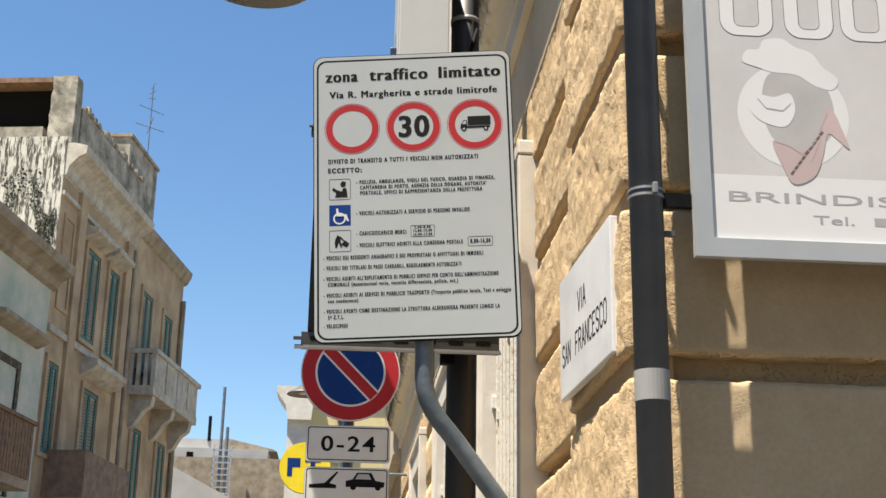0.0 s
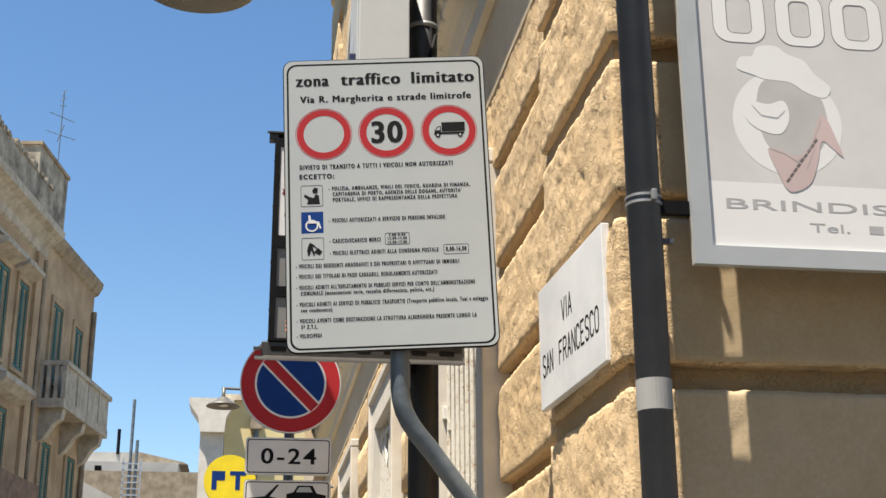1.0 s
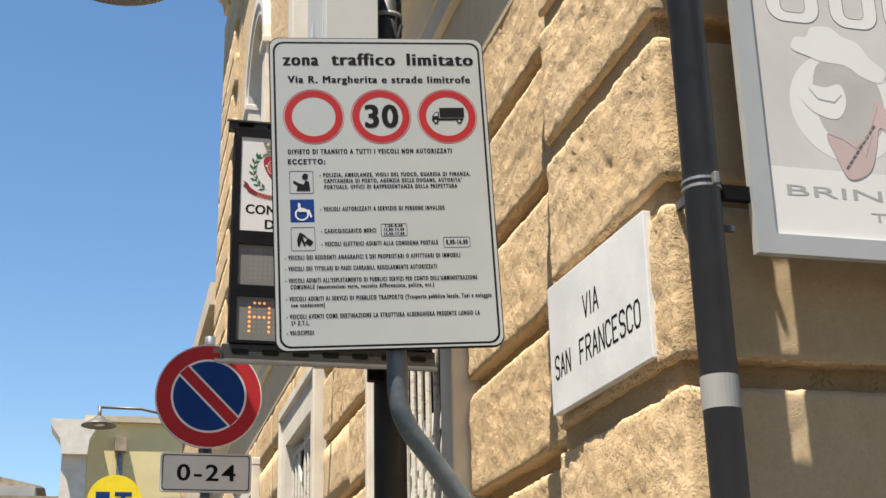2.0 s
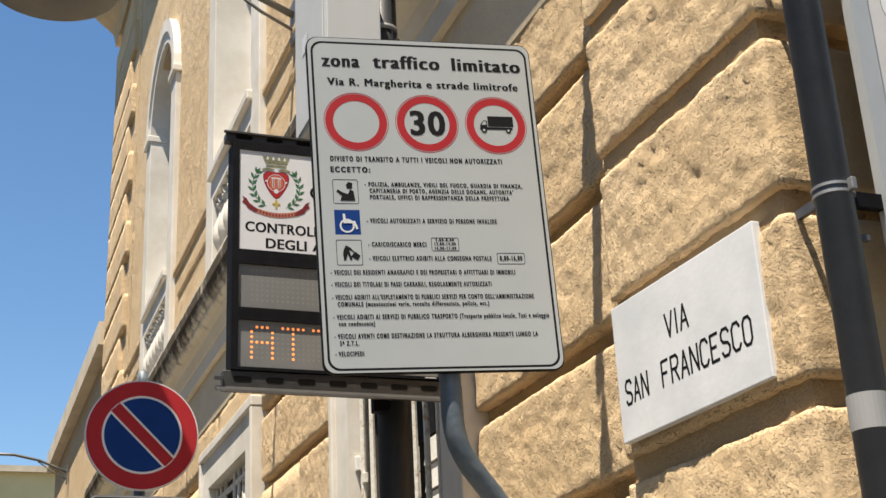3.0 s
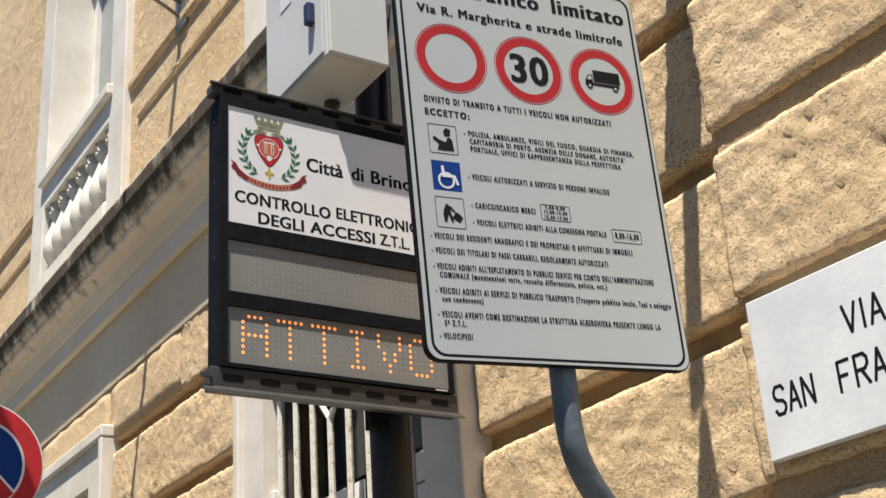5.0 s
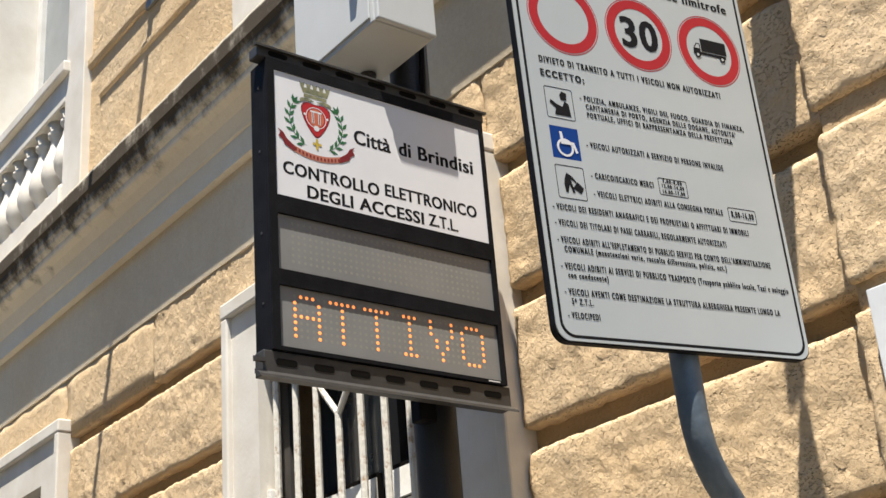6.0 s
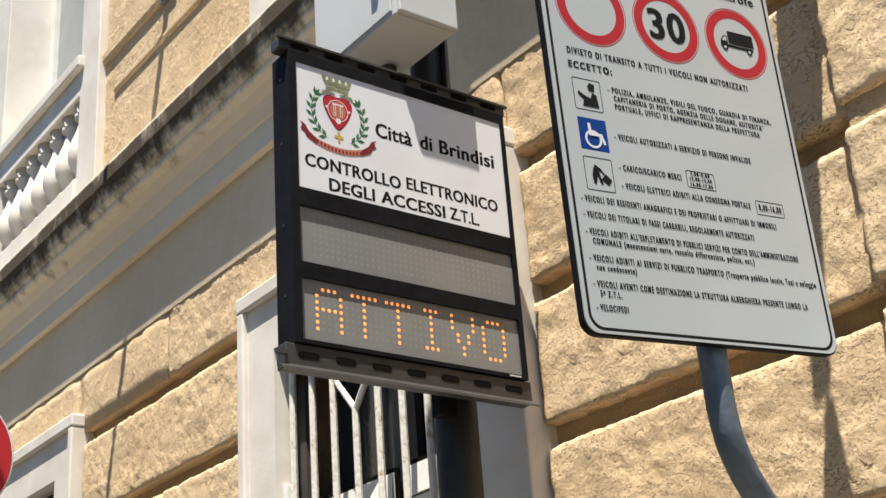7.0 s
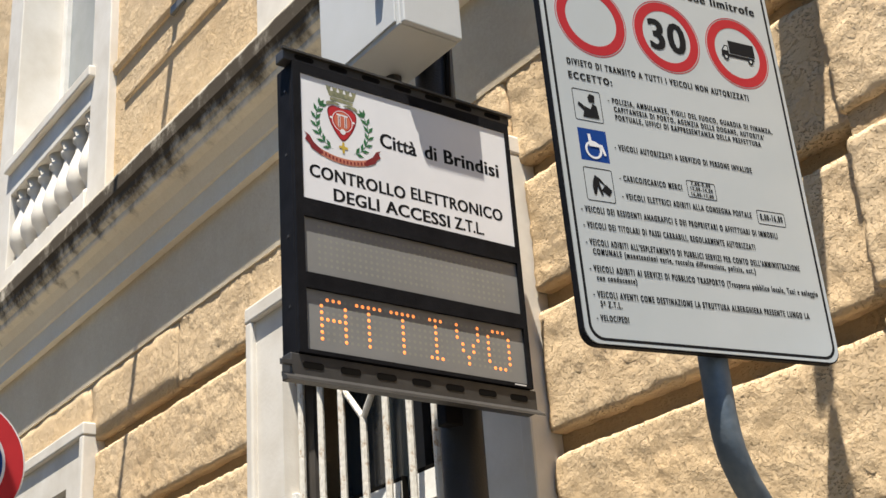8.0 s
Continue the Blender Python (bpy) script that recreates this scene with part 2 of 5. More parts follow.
# near-black that paints the shade of rooms, recesses and slots
SHADEDARK = material("shade_black", (0.010, 0.009, 0.008), 0.9, spec=0.0)
IVY = material("dark_creeper", (0.022, 0.024, 0.014), 0.8, color2=(0.045, 0.045, 0.03), scale=14)
WOOD = material("brown_wood", (0.22, 0.12, 0.06), 0.7, color2=(0.09, 0.045, 0.022), scale=8)
YELLOW = material("yellow_sign", (0.85, 0.68, 0.02), 0.35)
ASPHALT = material("street_paving", (0.105, 0.098, 0.088), 0.9, color2=(0.075, 0.07, 0.062), scale=20, bump=0.4, bump_scale=140)
PAVING = material("paving", (0.19, 0.17, 0.14), 0.85, color2=(0.14, 0.125, 0.10), scale=6, bump=0.3, bump_scale=60)
TAPE = material("paper_tape", (0.31, 0.31, 0.305), 0.7, color2=(0.28, 0.28, 0.275), scale=24)


# ---- helpers for shapes ----
def thing(name, m=None, label="", category="", group="", kind=""):
    ob = new(name)
    ob.empty_display_size = 0.1
    if m is not None:
        ob.matrix_basis = m
    return tagged(ob, label, category, group, kind)


def part(name, bm, mat, parent=None, label="", smooth=False, m=None):
    """Links a bmesh as ONE mesh object under a thing or a part."""
    me = bpy.data.meshes.new(name)
    bmesh.ops.recalc_face_normals(bm, faces=bm.faces)
    bm.to_mesh(me)
    bm.free()
    me.materials.append(mat)
    if smooth:
        me.polygons.foreach_set("use_smooth", [True] * len(me.polygons))
    ob = new(name, me)
    if parent is not None:
        ob.parent = parent
    if m is not None:
        ob.matrix_basis = m
    return tagged(ob, label)


def structure(name, bm, mat, label, category, smooth=False):
    return tagged(part(name, bm, mat, None, "", smooth), label, category, "", "structure")


def box(x0, x1, y0, y1, z0, z1, bevel=0.0, bm=None):
    b = bmesh.new()
    bmesh.ops.create_cube(b, size=1)
    for v in b.verts:
        v.co = Vector(((x0 + x1) / 2 + v.co.x * (x1 - x0), (y0 + y1) / 2 + v.co.y * (y1 - y0), (z0 + z1) / 2 + v.co.z * (z1 - z0)))
    if bevel:
        bmesh.ops.bevel(b, geom=list(b.edges), offset=bevel, segments=2, affect="EDGES", profile=0.5)
    return b if bm is None else join(bm, b)


def join(bm, other):
    me = bpy.data.meshes.new("tmp")
    other.to_mesh(me)
    other.free()
    bm.from_mesh(me)
    bpy.data.meshes.remove(me)
    return bm


def prism(points, y0, y1, axis="y"):
    """Extrudes a closed outline of (a, z) points between y0 and y1."""
    b = bmesh.new()
    put = (lambda a, z, s: (a, s, z)) if axis == "y" else (lambda a, z, s: (s, a, z))
    f0 = [b.verts.new(put(a, z, y0)) for a, z in points]
    f1 = [b.verts.new(put(a, z, y1)) for a, z in points]
    b.faces.new(f0), b.faces.new(f1[::-1])
    for i in range(len(points)):
        j = (i + 1) % len(points)
        b.faces.new((f0[i], f0[j], f1[j], f1[i]))
    return b


def rounded_rect(x0, x1, z0, z1, r, n=6):
    out = []
    for cx, cz, a0 in ((x1 - r, z1 - r, 0), (x0 + r, z1 - r, 90), (x0 + r, z0 + r, 180), (x1 - r, z0 + r, 270)):
        for i in range(n + 1):
            a = radians(a0 + 90 * i / n)
            out.append((cx + r * math.cos(a), cz + r * math.sin(a)))
    return out


def ring_flat(outer, inner, y0, y1):
    """A flat frame between two outlines with the same number of points."""
    b = bmesh.new()
    rows = [[b.verts.new((p[0], y, p[1])) for p in loop] for loop, y in ((outer, y0), (outer, y1), (inner, y1), (inner, y0))]
    n = len(outer)
    for k in range(4):
        a, c = rows[k], rows[(k + 1) % 4]
        for i in range(n):
            j = (i + 1) % n
            b.faces.new((a[i], a[j], c[j], c[i]))
    return b


def circle(cx, cz, r, n=48):
    return [(cx + r * math.cos(2 * math.pi * i / n), cz + r * math.sin(2 * math.pi * i / n)) for i in range(n)]


def tube(path, radius, n=16, cap=True):
    """A round tube along a list of points; radius: a number or one per point."""
    b = bmesh.new()
    pts = [Vector(p) for p in path]
    rad = radius if isinstance(radius, (list, tuple)) else [radius] * len(pts)
    rings, up = [], None
    for i, p in enumerate(pts):
        d = (pts[min(i + 1, len(pts) - 1)] - pts[max(i - 1, 0)]).normalized()
        if up is None:
            up = Vector((0, 1, 0)) if abs(d.y) < 0.9 else Vector((1, 0, 0))
        a = d.cross(up).normalized()
        up = a.cross(d).normalized()
        rings.append([b.verts.new(p + rad[i] * (math.cos(2 * math.pi * k / n) * a + math.sin(2 * math.pi * k / n) * up)) for k in range(n)])
    for r0, r1 in zip(rings, rings[1:]):
        for k in range(n):
            b.faces.new((r0[k], r0[(k + 1) % n], r1[(k + 1) % n], r1[k]))
    if cap:
        b.faces.new(rings[0][::-1]), b.faces.new(rings[-1])
    return b


def lathe(profile, n=24, centre=(0, 0, 0)):
    """Turns a list of (radius, z) about the z axis."""
    b = bmesh.new()
    rings = [[b.verts.new((centre[0] + r * math.cos(2 * math.pi * k / n), centre[1] + r * math.sin(2 * math.pi * k / n), centre[2] + z)) for k in range(n)] for r, z in profile]
    for r0, r1 in zip(rings, rings[1:]):
        for k in range(n):
            b.faces.new((r0[k], r0[(k + 1) % n], r1[(k + 1) % n], r1[k]))
    b.faces.new(rings[0][::-1]), b.faces.new(rings[-1])
    return b


def rough_block(x0, x1, y0, y1, z0, z1, r=0.018, cell=0.05, rough=0.008, seed=0):
    """A hewn stone: a box with rounded, uneven edges and a rough skin."""
    b = bmesh.new()
    lo, hi = Vector((x0, y0, z0)), Vector((x1, y1, z1))
    size = hi - lo
    r = min(r, min(size) * 0.45)
    cuts = [max(2, int(round(s / cell))) for s in size]
    seen = {}

    def vert(i, j, k):
        key = (i, j, k)
        if key not in seen:
            p = Vector([lo[a] + size[a] * t / cuts[a] for a, t in enumerate(key)])
            rr = r * (0.7 + 0.9 * abs(noise.noise(p * 6 + Vector((seed, 0, 0)))))
            q = Vector([min(max(p[a], lo[a] + rr), hi[a] - rr) for a in range(3)])
            d = p - q
            nrm = d.normalized() if d.length > 1e-6 else d
            p = q + nrm * rr
            w = noise.noise(p * 9 + Vector((seed * 1.7, 3, 1))) * 0.45 + noise.noise(p * 27 + Vector((1, seed, 5))) * 0.4
            w -= 0.9 * max(0.0, noise.noise(p * 14 + Vector((7, 2, seed))) - 0.32)
            if cell < 0.025:
                # worn pits in patches where the stone is soft
                soft = max(0.0, min(1.0, 0.55 + 1.6 * noise.noise(p * 5 + Vector((seed, 9, 2)))))
                w += 0.22 * noise.noise(p * 55 + Vector((2, seed, 8))) - soft * 1.1 * max(0.0, noise.noise(p * 38 + Vector((seed, 4, 4))) - 0.12)
            if nrm.y < -0.5:
                # the faces on the side street are sawn smoother
                w *= 0.3
            seen[key] = b.verts.new(p + nrm * rough * w)
        return seen[key]

    for a in range(3):
        u, v = (a + 1) % 3, (a + 2) % 3
        for side in (0, cuts[a]):
            for i in range(cuts[u]):
                for j in range(cuts[v]):
                    ids = []
                    for di, dj in ((0, 0), (1, 0), (1, 1), (0, 1)):
                        key = [0, 0, 0]
                        key[a], key[u], key[v] = side, i + di, j + dj
                        ids.append(vert(*key))
                    b.faces.new(ids)
    return b


def cells(cuts_y, cuts_z, openings, x0, x1):
    """Wall slabs between x0 and x1, leaving openings (y0, y1, z0, z1) free."""
    ys = sorted(set(cuts_y) | {v for o in openings for v in o[:2]})
    zs = sorted(set(cuts_z) | {v for o in openings for v in o[2:]})
    b = bmesh.new()
    grid = {}
    for i in range(len(ys) - 1):
        for j in range(len(zs) - 1):
            cy, cz = (ys[i] + ys[i + 1]) / 2, (zs[j] + zs[j + 1]) / 2
            grid[i, j] = not any(o[0] < cy < o[1] and o[2] < cz < o[3] for o in openings)
    vs = {}

    def v(x, y, z):
        if (x, y, z) not in vs:
            vs[x, y, z] = b.verts.new((x, y, z))
        return vs[x, y, z]

    for (i, j), solid in grid.items():
        if not solid:
            continue
        ya, yb, za, zb = ys[i], ys[i + 1], zs[j], zs[j + 1]
        b.faces.new((v(x0, ya, za), v(x0, ya, zb), v(x0, yb, zb), v(x0, yb, za)))
        b.faces.new((v(x1, ya, za), v(x1, yb, za), v(x1, yb, zb), v(x1, ya, zb)))
        if not grid.get((i - 1, j)):
            b.faces.new((v(x0, ya, za), v(x1, ya, za), v(x1, ya, zb), v(x0, ya, zb)))
        if not grid.get((i + 1, j)):
            b.faces.new((v(x0, yb, za), v(x0, yb, zb), v(x1, yb, zb), v(x1, yb, za)))
        if not grid.get((i, j - 1)):
            b.faces.new((v(x0, ya, za), v(x0, yb, za), v(x1, yb, za), v(x1, ya, za)))
        if not grid.get((i, j + 1)):
            b.faces.new((v(x0, ya, zb), v(x1, ya, zb), v(x1, yb, zb), v(x0, yb, zb)))
    return b


CAP = [0.0]


def lettering(body, x0, base, x1, cap, bold=0.0, y=-0.003, spacing=1.0, fat=0.0):
    """A bmesh of flat letters in the xz plane that fills x0..x1 with capitals of height cap."""
    def raw(s, off):
        cu = bpy.data.curves.new("letters", "FONT")
        cu.body, cu.offset, cu.resolution_u, cu.space_character = s, off, 3, spacing
        ob = new("letters", cu)
        bpy.context.view_layer.update()
        me = bpy.data.meshes.new_from_object(ob.evaluated_get(bpy.context.evaluated_depsgraph_get()))
        bpy.data.objects.remove(ob)
        bpy.data.curves.remove(cu)
        b = bmesh.new()
        b.from_mesh(me)
        bpy.data.meshes.remove(me)
        return b
    if not CAP[0]:
        t = raw("H", 0.0)
        CAP[0] = max(v.co.y for v in t.verts)
        t.free()
    b = raw(body, fat)
    if bold:
        for k, (dx, dy) in enumerate(((-bold, 0.0), (bold, 0.0))):
            o = raw(body, fat)
            for v in o.verts:
                v.co += Vector((dx, dy, 0.001 * (k + 1)))
            join(b, o)
    xs = [v.co.x for v in b.verts]
    kx, ky = (x1 - x0) / (max(xs) - min(xs)), cap / CAP[0]
    lo = min(xs)
    for v in b.verts:
        v.co = Vector((x0 + (v.co.x - lo) * kx, y - v.co.z * 0.05, base + v.co.y * ky))
    return b


def sheet(points, y):
    """A flat patch in the xz plane, facing -y."""
    b = bmesh.new()
    b.faces.new([b.verts.new((x, y, z)) for x, z in points])
    return b


def soft_outline(points, steps=5):
    """A closed outline rounded through its points."""
    out, n = [], len(points)
    for i in range(n):
        p0, p1, p2, p3 = (Vector(points[(i + k) % n]) for k in (-1, 0, 1, 2))
        for k in range(steps):
            t = k / steps
            q = 0.5 * (2 * p1 + (p2 - p0) * t + (2 * p0 - 5 * p1 + 4 * p2 - p3) * t * t + (3 * p1 - p0 - 3 * p2 + p3) * t * t * t)
            out.append((q.x, q.y))
    return out


def rect(x0, x1, z0, z1):
    return [(x0, z0), (x1, z0), (x1, z1), (x0, z1)]


# ---- ground ----
structure("road", box(-6.2, -0.3, -60, 120, -0.3, -0.12), ASPHALT, "dark asphalt street between the houses", "road")
structure("pavement", box(-0.3, 0.9, -60, 120, -0.3, 0.0), PAVING, "pale stone pavement beside the street", "pavement")
structure("road_side", box(0.9, 40, -5.2, 2.96, -0.3, -0.12), ASPHALT, "dusty side street beside the corner house", "road")
structure("ground", box(-900, 900, -900, 900, -0.6, -0.301), PAVING, "dusty ground round the houses", "ground")

# ---- the corner building ----
WALL, QUOIN, FRONT = 0.81, 0.744, 2.962
BAYS = (5.672, 8.86, 12.1)
LOW = [(c - 0.60, c + 0.60, 0.76, 3.56) for c in BAYS]
UPC = (5.52, 8.80, 12.08)
HIGH = [(c - 0.64, c + 0.64, 4.9, 8.18) for c in UPC]
END = 15.95
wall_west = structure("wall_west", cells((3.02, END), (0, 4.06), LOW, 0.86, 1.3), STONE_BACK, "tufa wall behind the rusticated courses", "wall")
wall_upper = structure("wall_upper", cells((FRONT, END), (4.06, 11.2), HIGH, WALL, 1.3), STONE_UP, "pitted honey-coloured stone wall of the upper floor", "wall")
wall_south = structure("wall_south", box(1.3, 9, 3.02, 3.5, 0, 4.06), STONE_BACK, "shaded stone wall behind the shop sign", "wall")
structure("wall_south_upper", box(1.3, 9, FRONT, 3.5, 4.06, 11.2), STONE_UP, "upper stone wall on the side street", "wall")
structure("wall_north", box(1.3, 9, END - 0.4, END, 0, 11.2), STONE_UP, "plain end wall of the corner building", "wall")
structure("wall_east", box(9, 9.4, FRONT, END, 0, 11.2), STONE_UP, "plain back wall of the corner building", "wall")
structure("roof", box(WALL, 9.4, FRONT, END, 11.2, 11.4), OLDSTONE, "flat roof of the corner building", "roof")
structure("floor_slab", box(1.3, 9, 3.5, END - 0.4, 4.2, 4.4), SHADEDARK, "dark floor between the storeys", "floor")


def swept(profile, name, mat, label, y_end=END, x_end=9.0):
    """A moulding with a mitre round the corner; profile: (how far it stands out, z)."""
    b = bmesh.new()
    rows = []
    for kind in ("end", "corner", "side"):
        row = []
        for o, z in profile:
            x, y = WALL - o, FRONT - o
            row.append(b.verts.new((x, y_end, z) if kind == "end" else (x, y, z) if kind == "corner" else (x_end, y, z)))
        rows.append(row)
    n = len(profile)
    for r0, r1 in zip(rows, rows[1:]):
        for i in range(n):
            b.faces.new((r0[i], r0[(i + 1) % n], r1[(i + 1) % n], r1[i]))
    b.faces.new(rows[0]), b.faces.new(rows[-1][::-1])
    return structure(name, b, mat, label, "cornice")


swept([(-0.04, 4.0), (0.003, 4.0), (0.004, 4.01), (0.006, 4.36), (-0.04, 4.36)], "trim_frieze", FRIEZE, "smooth stained frieze under the cornice")
swept([(-0.02, 4.362), (0.04, 4.362), (0.04, 4.47), (0.05, 4.475), (0.055, 4.49), (0.075, 4.535), (0.105, 4.565), (0.135, 4.58), (0.14, 4.59), (0.14, 4.61),
       (0.160, 4.628), (0.163, 4.645), (0.172, 4.655), (0.174, 4.68), (0.187, 4.70), (0.19, 4.775), (0.18, 4.79), (0.0, 4.83), (-0.02, 4.83)],
      "trim_cornice", CORNICE, "moulded stone cornice with black weather stains")
swept([(-0.02, 5.63), (0.012, 5.63), (0.024, 5.65), (0.024, 5.685), (0.012, 5.70), (-0.02, 5.70)], "trim_string", STONE_UP, "thin stone string course between the windows")
for a, c in ((3.0, 4.6), (6.45, 7.82), (9.75, 11.05), (13.05, 13.9)):
    structure("trim_roll", prism([(0.815, 5.40), (0.803, 5.402), (0.795, 5.412), (0.794, 5.428), (0.801, 5.44), (0.815, 5.445)], a, c), STONE_UP, "rounded stone moulding below the string course", "moulding")
swept([(-0.02, 10.6), (0.05, 10.6), (0.08, 10.75), (0.12, 10.8), (0.3, 10.95), (0.34, 11.0), (0.5, 11.12), (0.52, 11.3), (0.5, 11.42), (-0.02, 11.45)],
      "trim_eaves", STONE_UP, "heavy stone eaves cornice along the roof", END + 0.3)


# ---- windows of the corner building ----
def barred_window(c):
    w = thing("barred_window", pose(0, c, 0), "white stone window surround with rusty white iron bars", "window", "ground-floor windows", "structure")
    for s in (-1, 1):
        part("jamb", prism([(s * 0.56, 0.8), (s * 0.75, 0.8), (s * 0.75, 3.72), (s * 0.56, 3.52)], 0.772, 0.864, "x"), TRIM, w)
        part("moulding", box(0.75, 0.9, *sorted((s * 0.75, s * 0.797)), 0.8, 3.722, 0.008), TRIM, w)
    part("lintel", prism([(-0.56, 3.52), (0.56, 3.52), (0.75, 3.72), (-0.75, 3.72)], 0.772, 0.864, "x"), TRIM, w)
    part("hood", box(0.748, 0.9, -0.80, 0.80, 3.722, 3.785, 0.008), TRIM, w)
    part("sill", box(0.70, 1.25, -0.85, 0.85, 0.74, 0.80, 0.01), TRIM, w)
    part("window_frame", ring_flat(rect(-0.598, 0.598, 0.8, 3.55), rect(-0.505, 0.505, 0.87, 3.45), 0, 0.04), DARKFRAME, w, "dark painted window frame", m=pose(0.905, 0, 0, 0, 0, 90))
    part("mullion", box(0.95, 0.98, -0.035, 0.035, 0.87, 3.45), DARKFRAME, w)
    for s in (-1, 1):
        part("pane", box(0.99, 0.996, *sorted((s * 0.036, s * 0.49)), 0.87, 3.45), GLASS, w)
        # the backing is near-black, for the shade between the white slats
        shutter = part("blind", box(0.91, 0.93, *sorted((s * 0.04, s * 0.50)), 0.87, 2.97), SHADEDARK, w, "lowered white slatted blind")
        for k in range(20):
            part("slat", prism([(0.895, 0.90 + k * 0.103), (0.911, 0.90 + k * 0.103), (0.911, 0.997 + k * 0.103), (0.905, 0.997 + k * 0.103)], *sorted((s * 0.045, s * 0.495))), FRAMEW, shutter)
        part("catch", box(0.80, 0.83, *sorted((s * 0.535, s * 0.56)), 2.96, 3.02, 0.003), FRAMEW, w, "small white iron catch")
    grille = part("grille_rail", box(0.823, 0.837, -0.56, 0.56, 1.93, 1.96), IRON, w)
    for s in (-1, 1):
        part("lug", box(0.820, 0.840, *sorted((s * 0.50, s * 0.565)), 2.90, 2.945, 0.003), IRON, grille)
    for z in (1.5, 3.42):
        part("rail", box(0.823, 0.837, -0.56, 0.56, z, z + 0.03), IRON, grille)
    for k in range(-4, 5):
        y = k * 0.133
        fork = k in (-3, 1)
        part("bar", tube([(0.83, y, 0.82), (0.83, y, 3.19 if fork else 3.5)], 0.0125, 8), IRON, grille)
        for s in (-1, 1) if fork else ():
            part("fork_bar", tube([(0.83, y, 3.18), (0.83, y + s * 0.03, 3.215), (0.83, y + s * 0.095, 3.29), (0.83, y + s * 0.112, 3.32)], 0.011, 8), IRON, grille)
    return w


for c in BAYS:
    barred_window(c)


def baluster_mesh():
    p = [(0.03, 0.0), (0.055, 0.0), (0.055, 0.045), (0.035, 0.06), (0.045, 0.09), (0.075, 0.15), (0.082, 0.20), (0.07, 0.27), (0.042, 0.35), (0.035, 0.40), (0.055, 0.42), (0.055, 0.44), (0.038, 0.455), (0.06, 0.50), (0.03, 0.50)]
    b = lathe(p, 14)
    me = bpy.data.meshes.new("baluster")
    bmesh.ops.recalc_face_normals(b, faces=b.faces)
    b.to_mesh(me)
    b.free()
    me.materials.append(TRIM)
    me.polygons.foreach_set("use_smooth", [True] * len(me.polygons))
    return me


BALUSTER = baluster_mesh()


def arched_window(c):
    w = thing("arched_window", pose(0, c, 0), "tall arched white stone window over a balustrade", "window", "upper-floor windows", "structure")
    for s in (-1, 1):
        part("jamb", box(0.765, 1.06, *sorted((s * 0.61, s * 0.85)), 4.831, 7.56, 0.006), TRIM, w)
        part("impost", box(0.735, 1.05, *sorted((s * 0.60, s * 0.875)), 7.56, 7.63, 0.01), TRIM, w)
    b = bmesh.new()
    n = 20
    rows = []
    for i in range(n + 1):
        a = math.pi * i / n
        rows.append([b.verts.new((x, r * math.cos(a), 7.63 + r * math.sin(a))) for r, x in ((0.61, 1.06), (0.61, 0.765), (0.70, 0.765), (0.71, 0.745), (0.83, 0.745), (0.83, 1.06))])
    for r0, r1 in zip(rows, rows[1:]):
        for k in range(6):
            b.faces.new((r0[k], r0[(k + 1) % 6], r1[(k + 1) % 6], r1[k]))
    b.faces.new(rows[0]), b.faces.new(rows[-1][::-1])
    part("arch", b, TRIM, w)
    # wall filling above the arch ring
    fill = bmesh.new()
    top = [fill.verts.new((WALL + 0.01, 0.615 * math.cos(math.pi * i / n), 7.63 + 0.615 * math.sin(math.pi * i / n))) for i in range(n + 1)]
    fill.faces.new(top)
    part("tympanum", bmesh_moved(fill, 0.24), FRAMEW, w)
    part("sill", box(0.73, 1.05, -0.66, 0.66, 5.71, 5.78, 0.01), TRIM, w)
    part("top_rail", box(0.765, 0.90, -0.61, 0.61, 5.555, 5.71, 0.006), TRIM, w)
    part("foot_rail", box(0.75, 0.95, -0.61, 0.61, 4.835, 5.055, 0.006), TRIM, w)
    part("back_panel", box(0.93, 1.05, -0.61, 0.61, 5.055, 5.71), TRIM, w)
    for k in range(7):
        bal = new("baluster", BALUSTER)
        bal.parent = w
        bal.location = (0.835, -0.525 + k * 0.175, 5.055)
    part("window_frame", ring_flat(rect(-0.61, 0.61, 5.78, 7.63), rect(-0.54, 0.54, 5.86, 7.56), 0, 0.05), FRAMEW, w, m=pose(1.08, 0, 0, 0, 0, 90))
    part("mullion", box(1.03, 1.08, -0.04, 0.04, 5.86, 7.56), FRAMEW, w)
    for s in (-1, 1):
        part("pane", box(1.06, 1.066, *sorted((s * 0.041, s * 0.54)), 5.86, 7.56), PANEGREY, w)
    return w


def bmesh_moved(bm, dx):
    for v in bm.verts:
        v.co.x += dx
    return bm


for c in UPC:
    arched_window(c)
# one black board in place of the unlit rooms
structure("room_back", box(1.9, 1.95, 3.6, END - 0.5, 0.1, 10.4), SHADEDARK, "near-black board standing for the shade inside the windows", "wall")

# ---- the signs on the corner ----
# restricted-traffic board on its bent tube
PLATE = pose(0.0014, 3.845, 2.6683, 0, 0, -6.45) @ pose(0, 0, 0, 1.43, 0, 0) @ pose(0, 0, 0, 0, -2.46, 0) @ Matrix.Diagonal((1.0083, 1, 0.983, 1))
W, H = 0.612, 0.936
board = thing("traffic_board", PLATE, "white restricted-traffic sign board with printed rules, on a bent tube", "road sign")
part("panel", prism(rounded_rect(0, W, 0, H, 0.03), 0.0, 0.014), DARK, board, "dark folded edge of the board")
part("face", prism(rounded_rect(0.003, W - 0.003, 0.003, H - 0.003, 0.028), -0.00245, 0.001), SIGN, board, "off-white printed face")
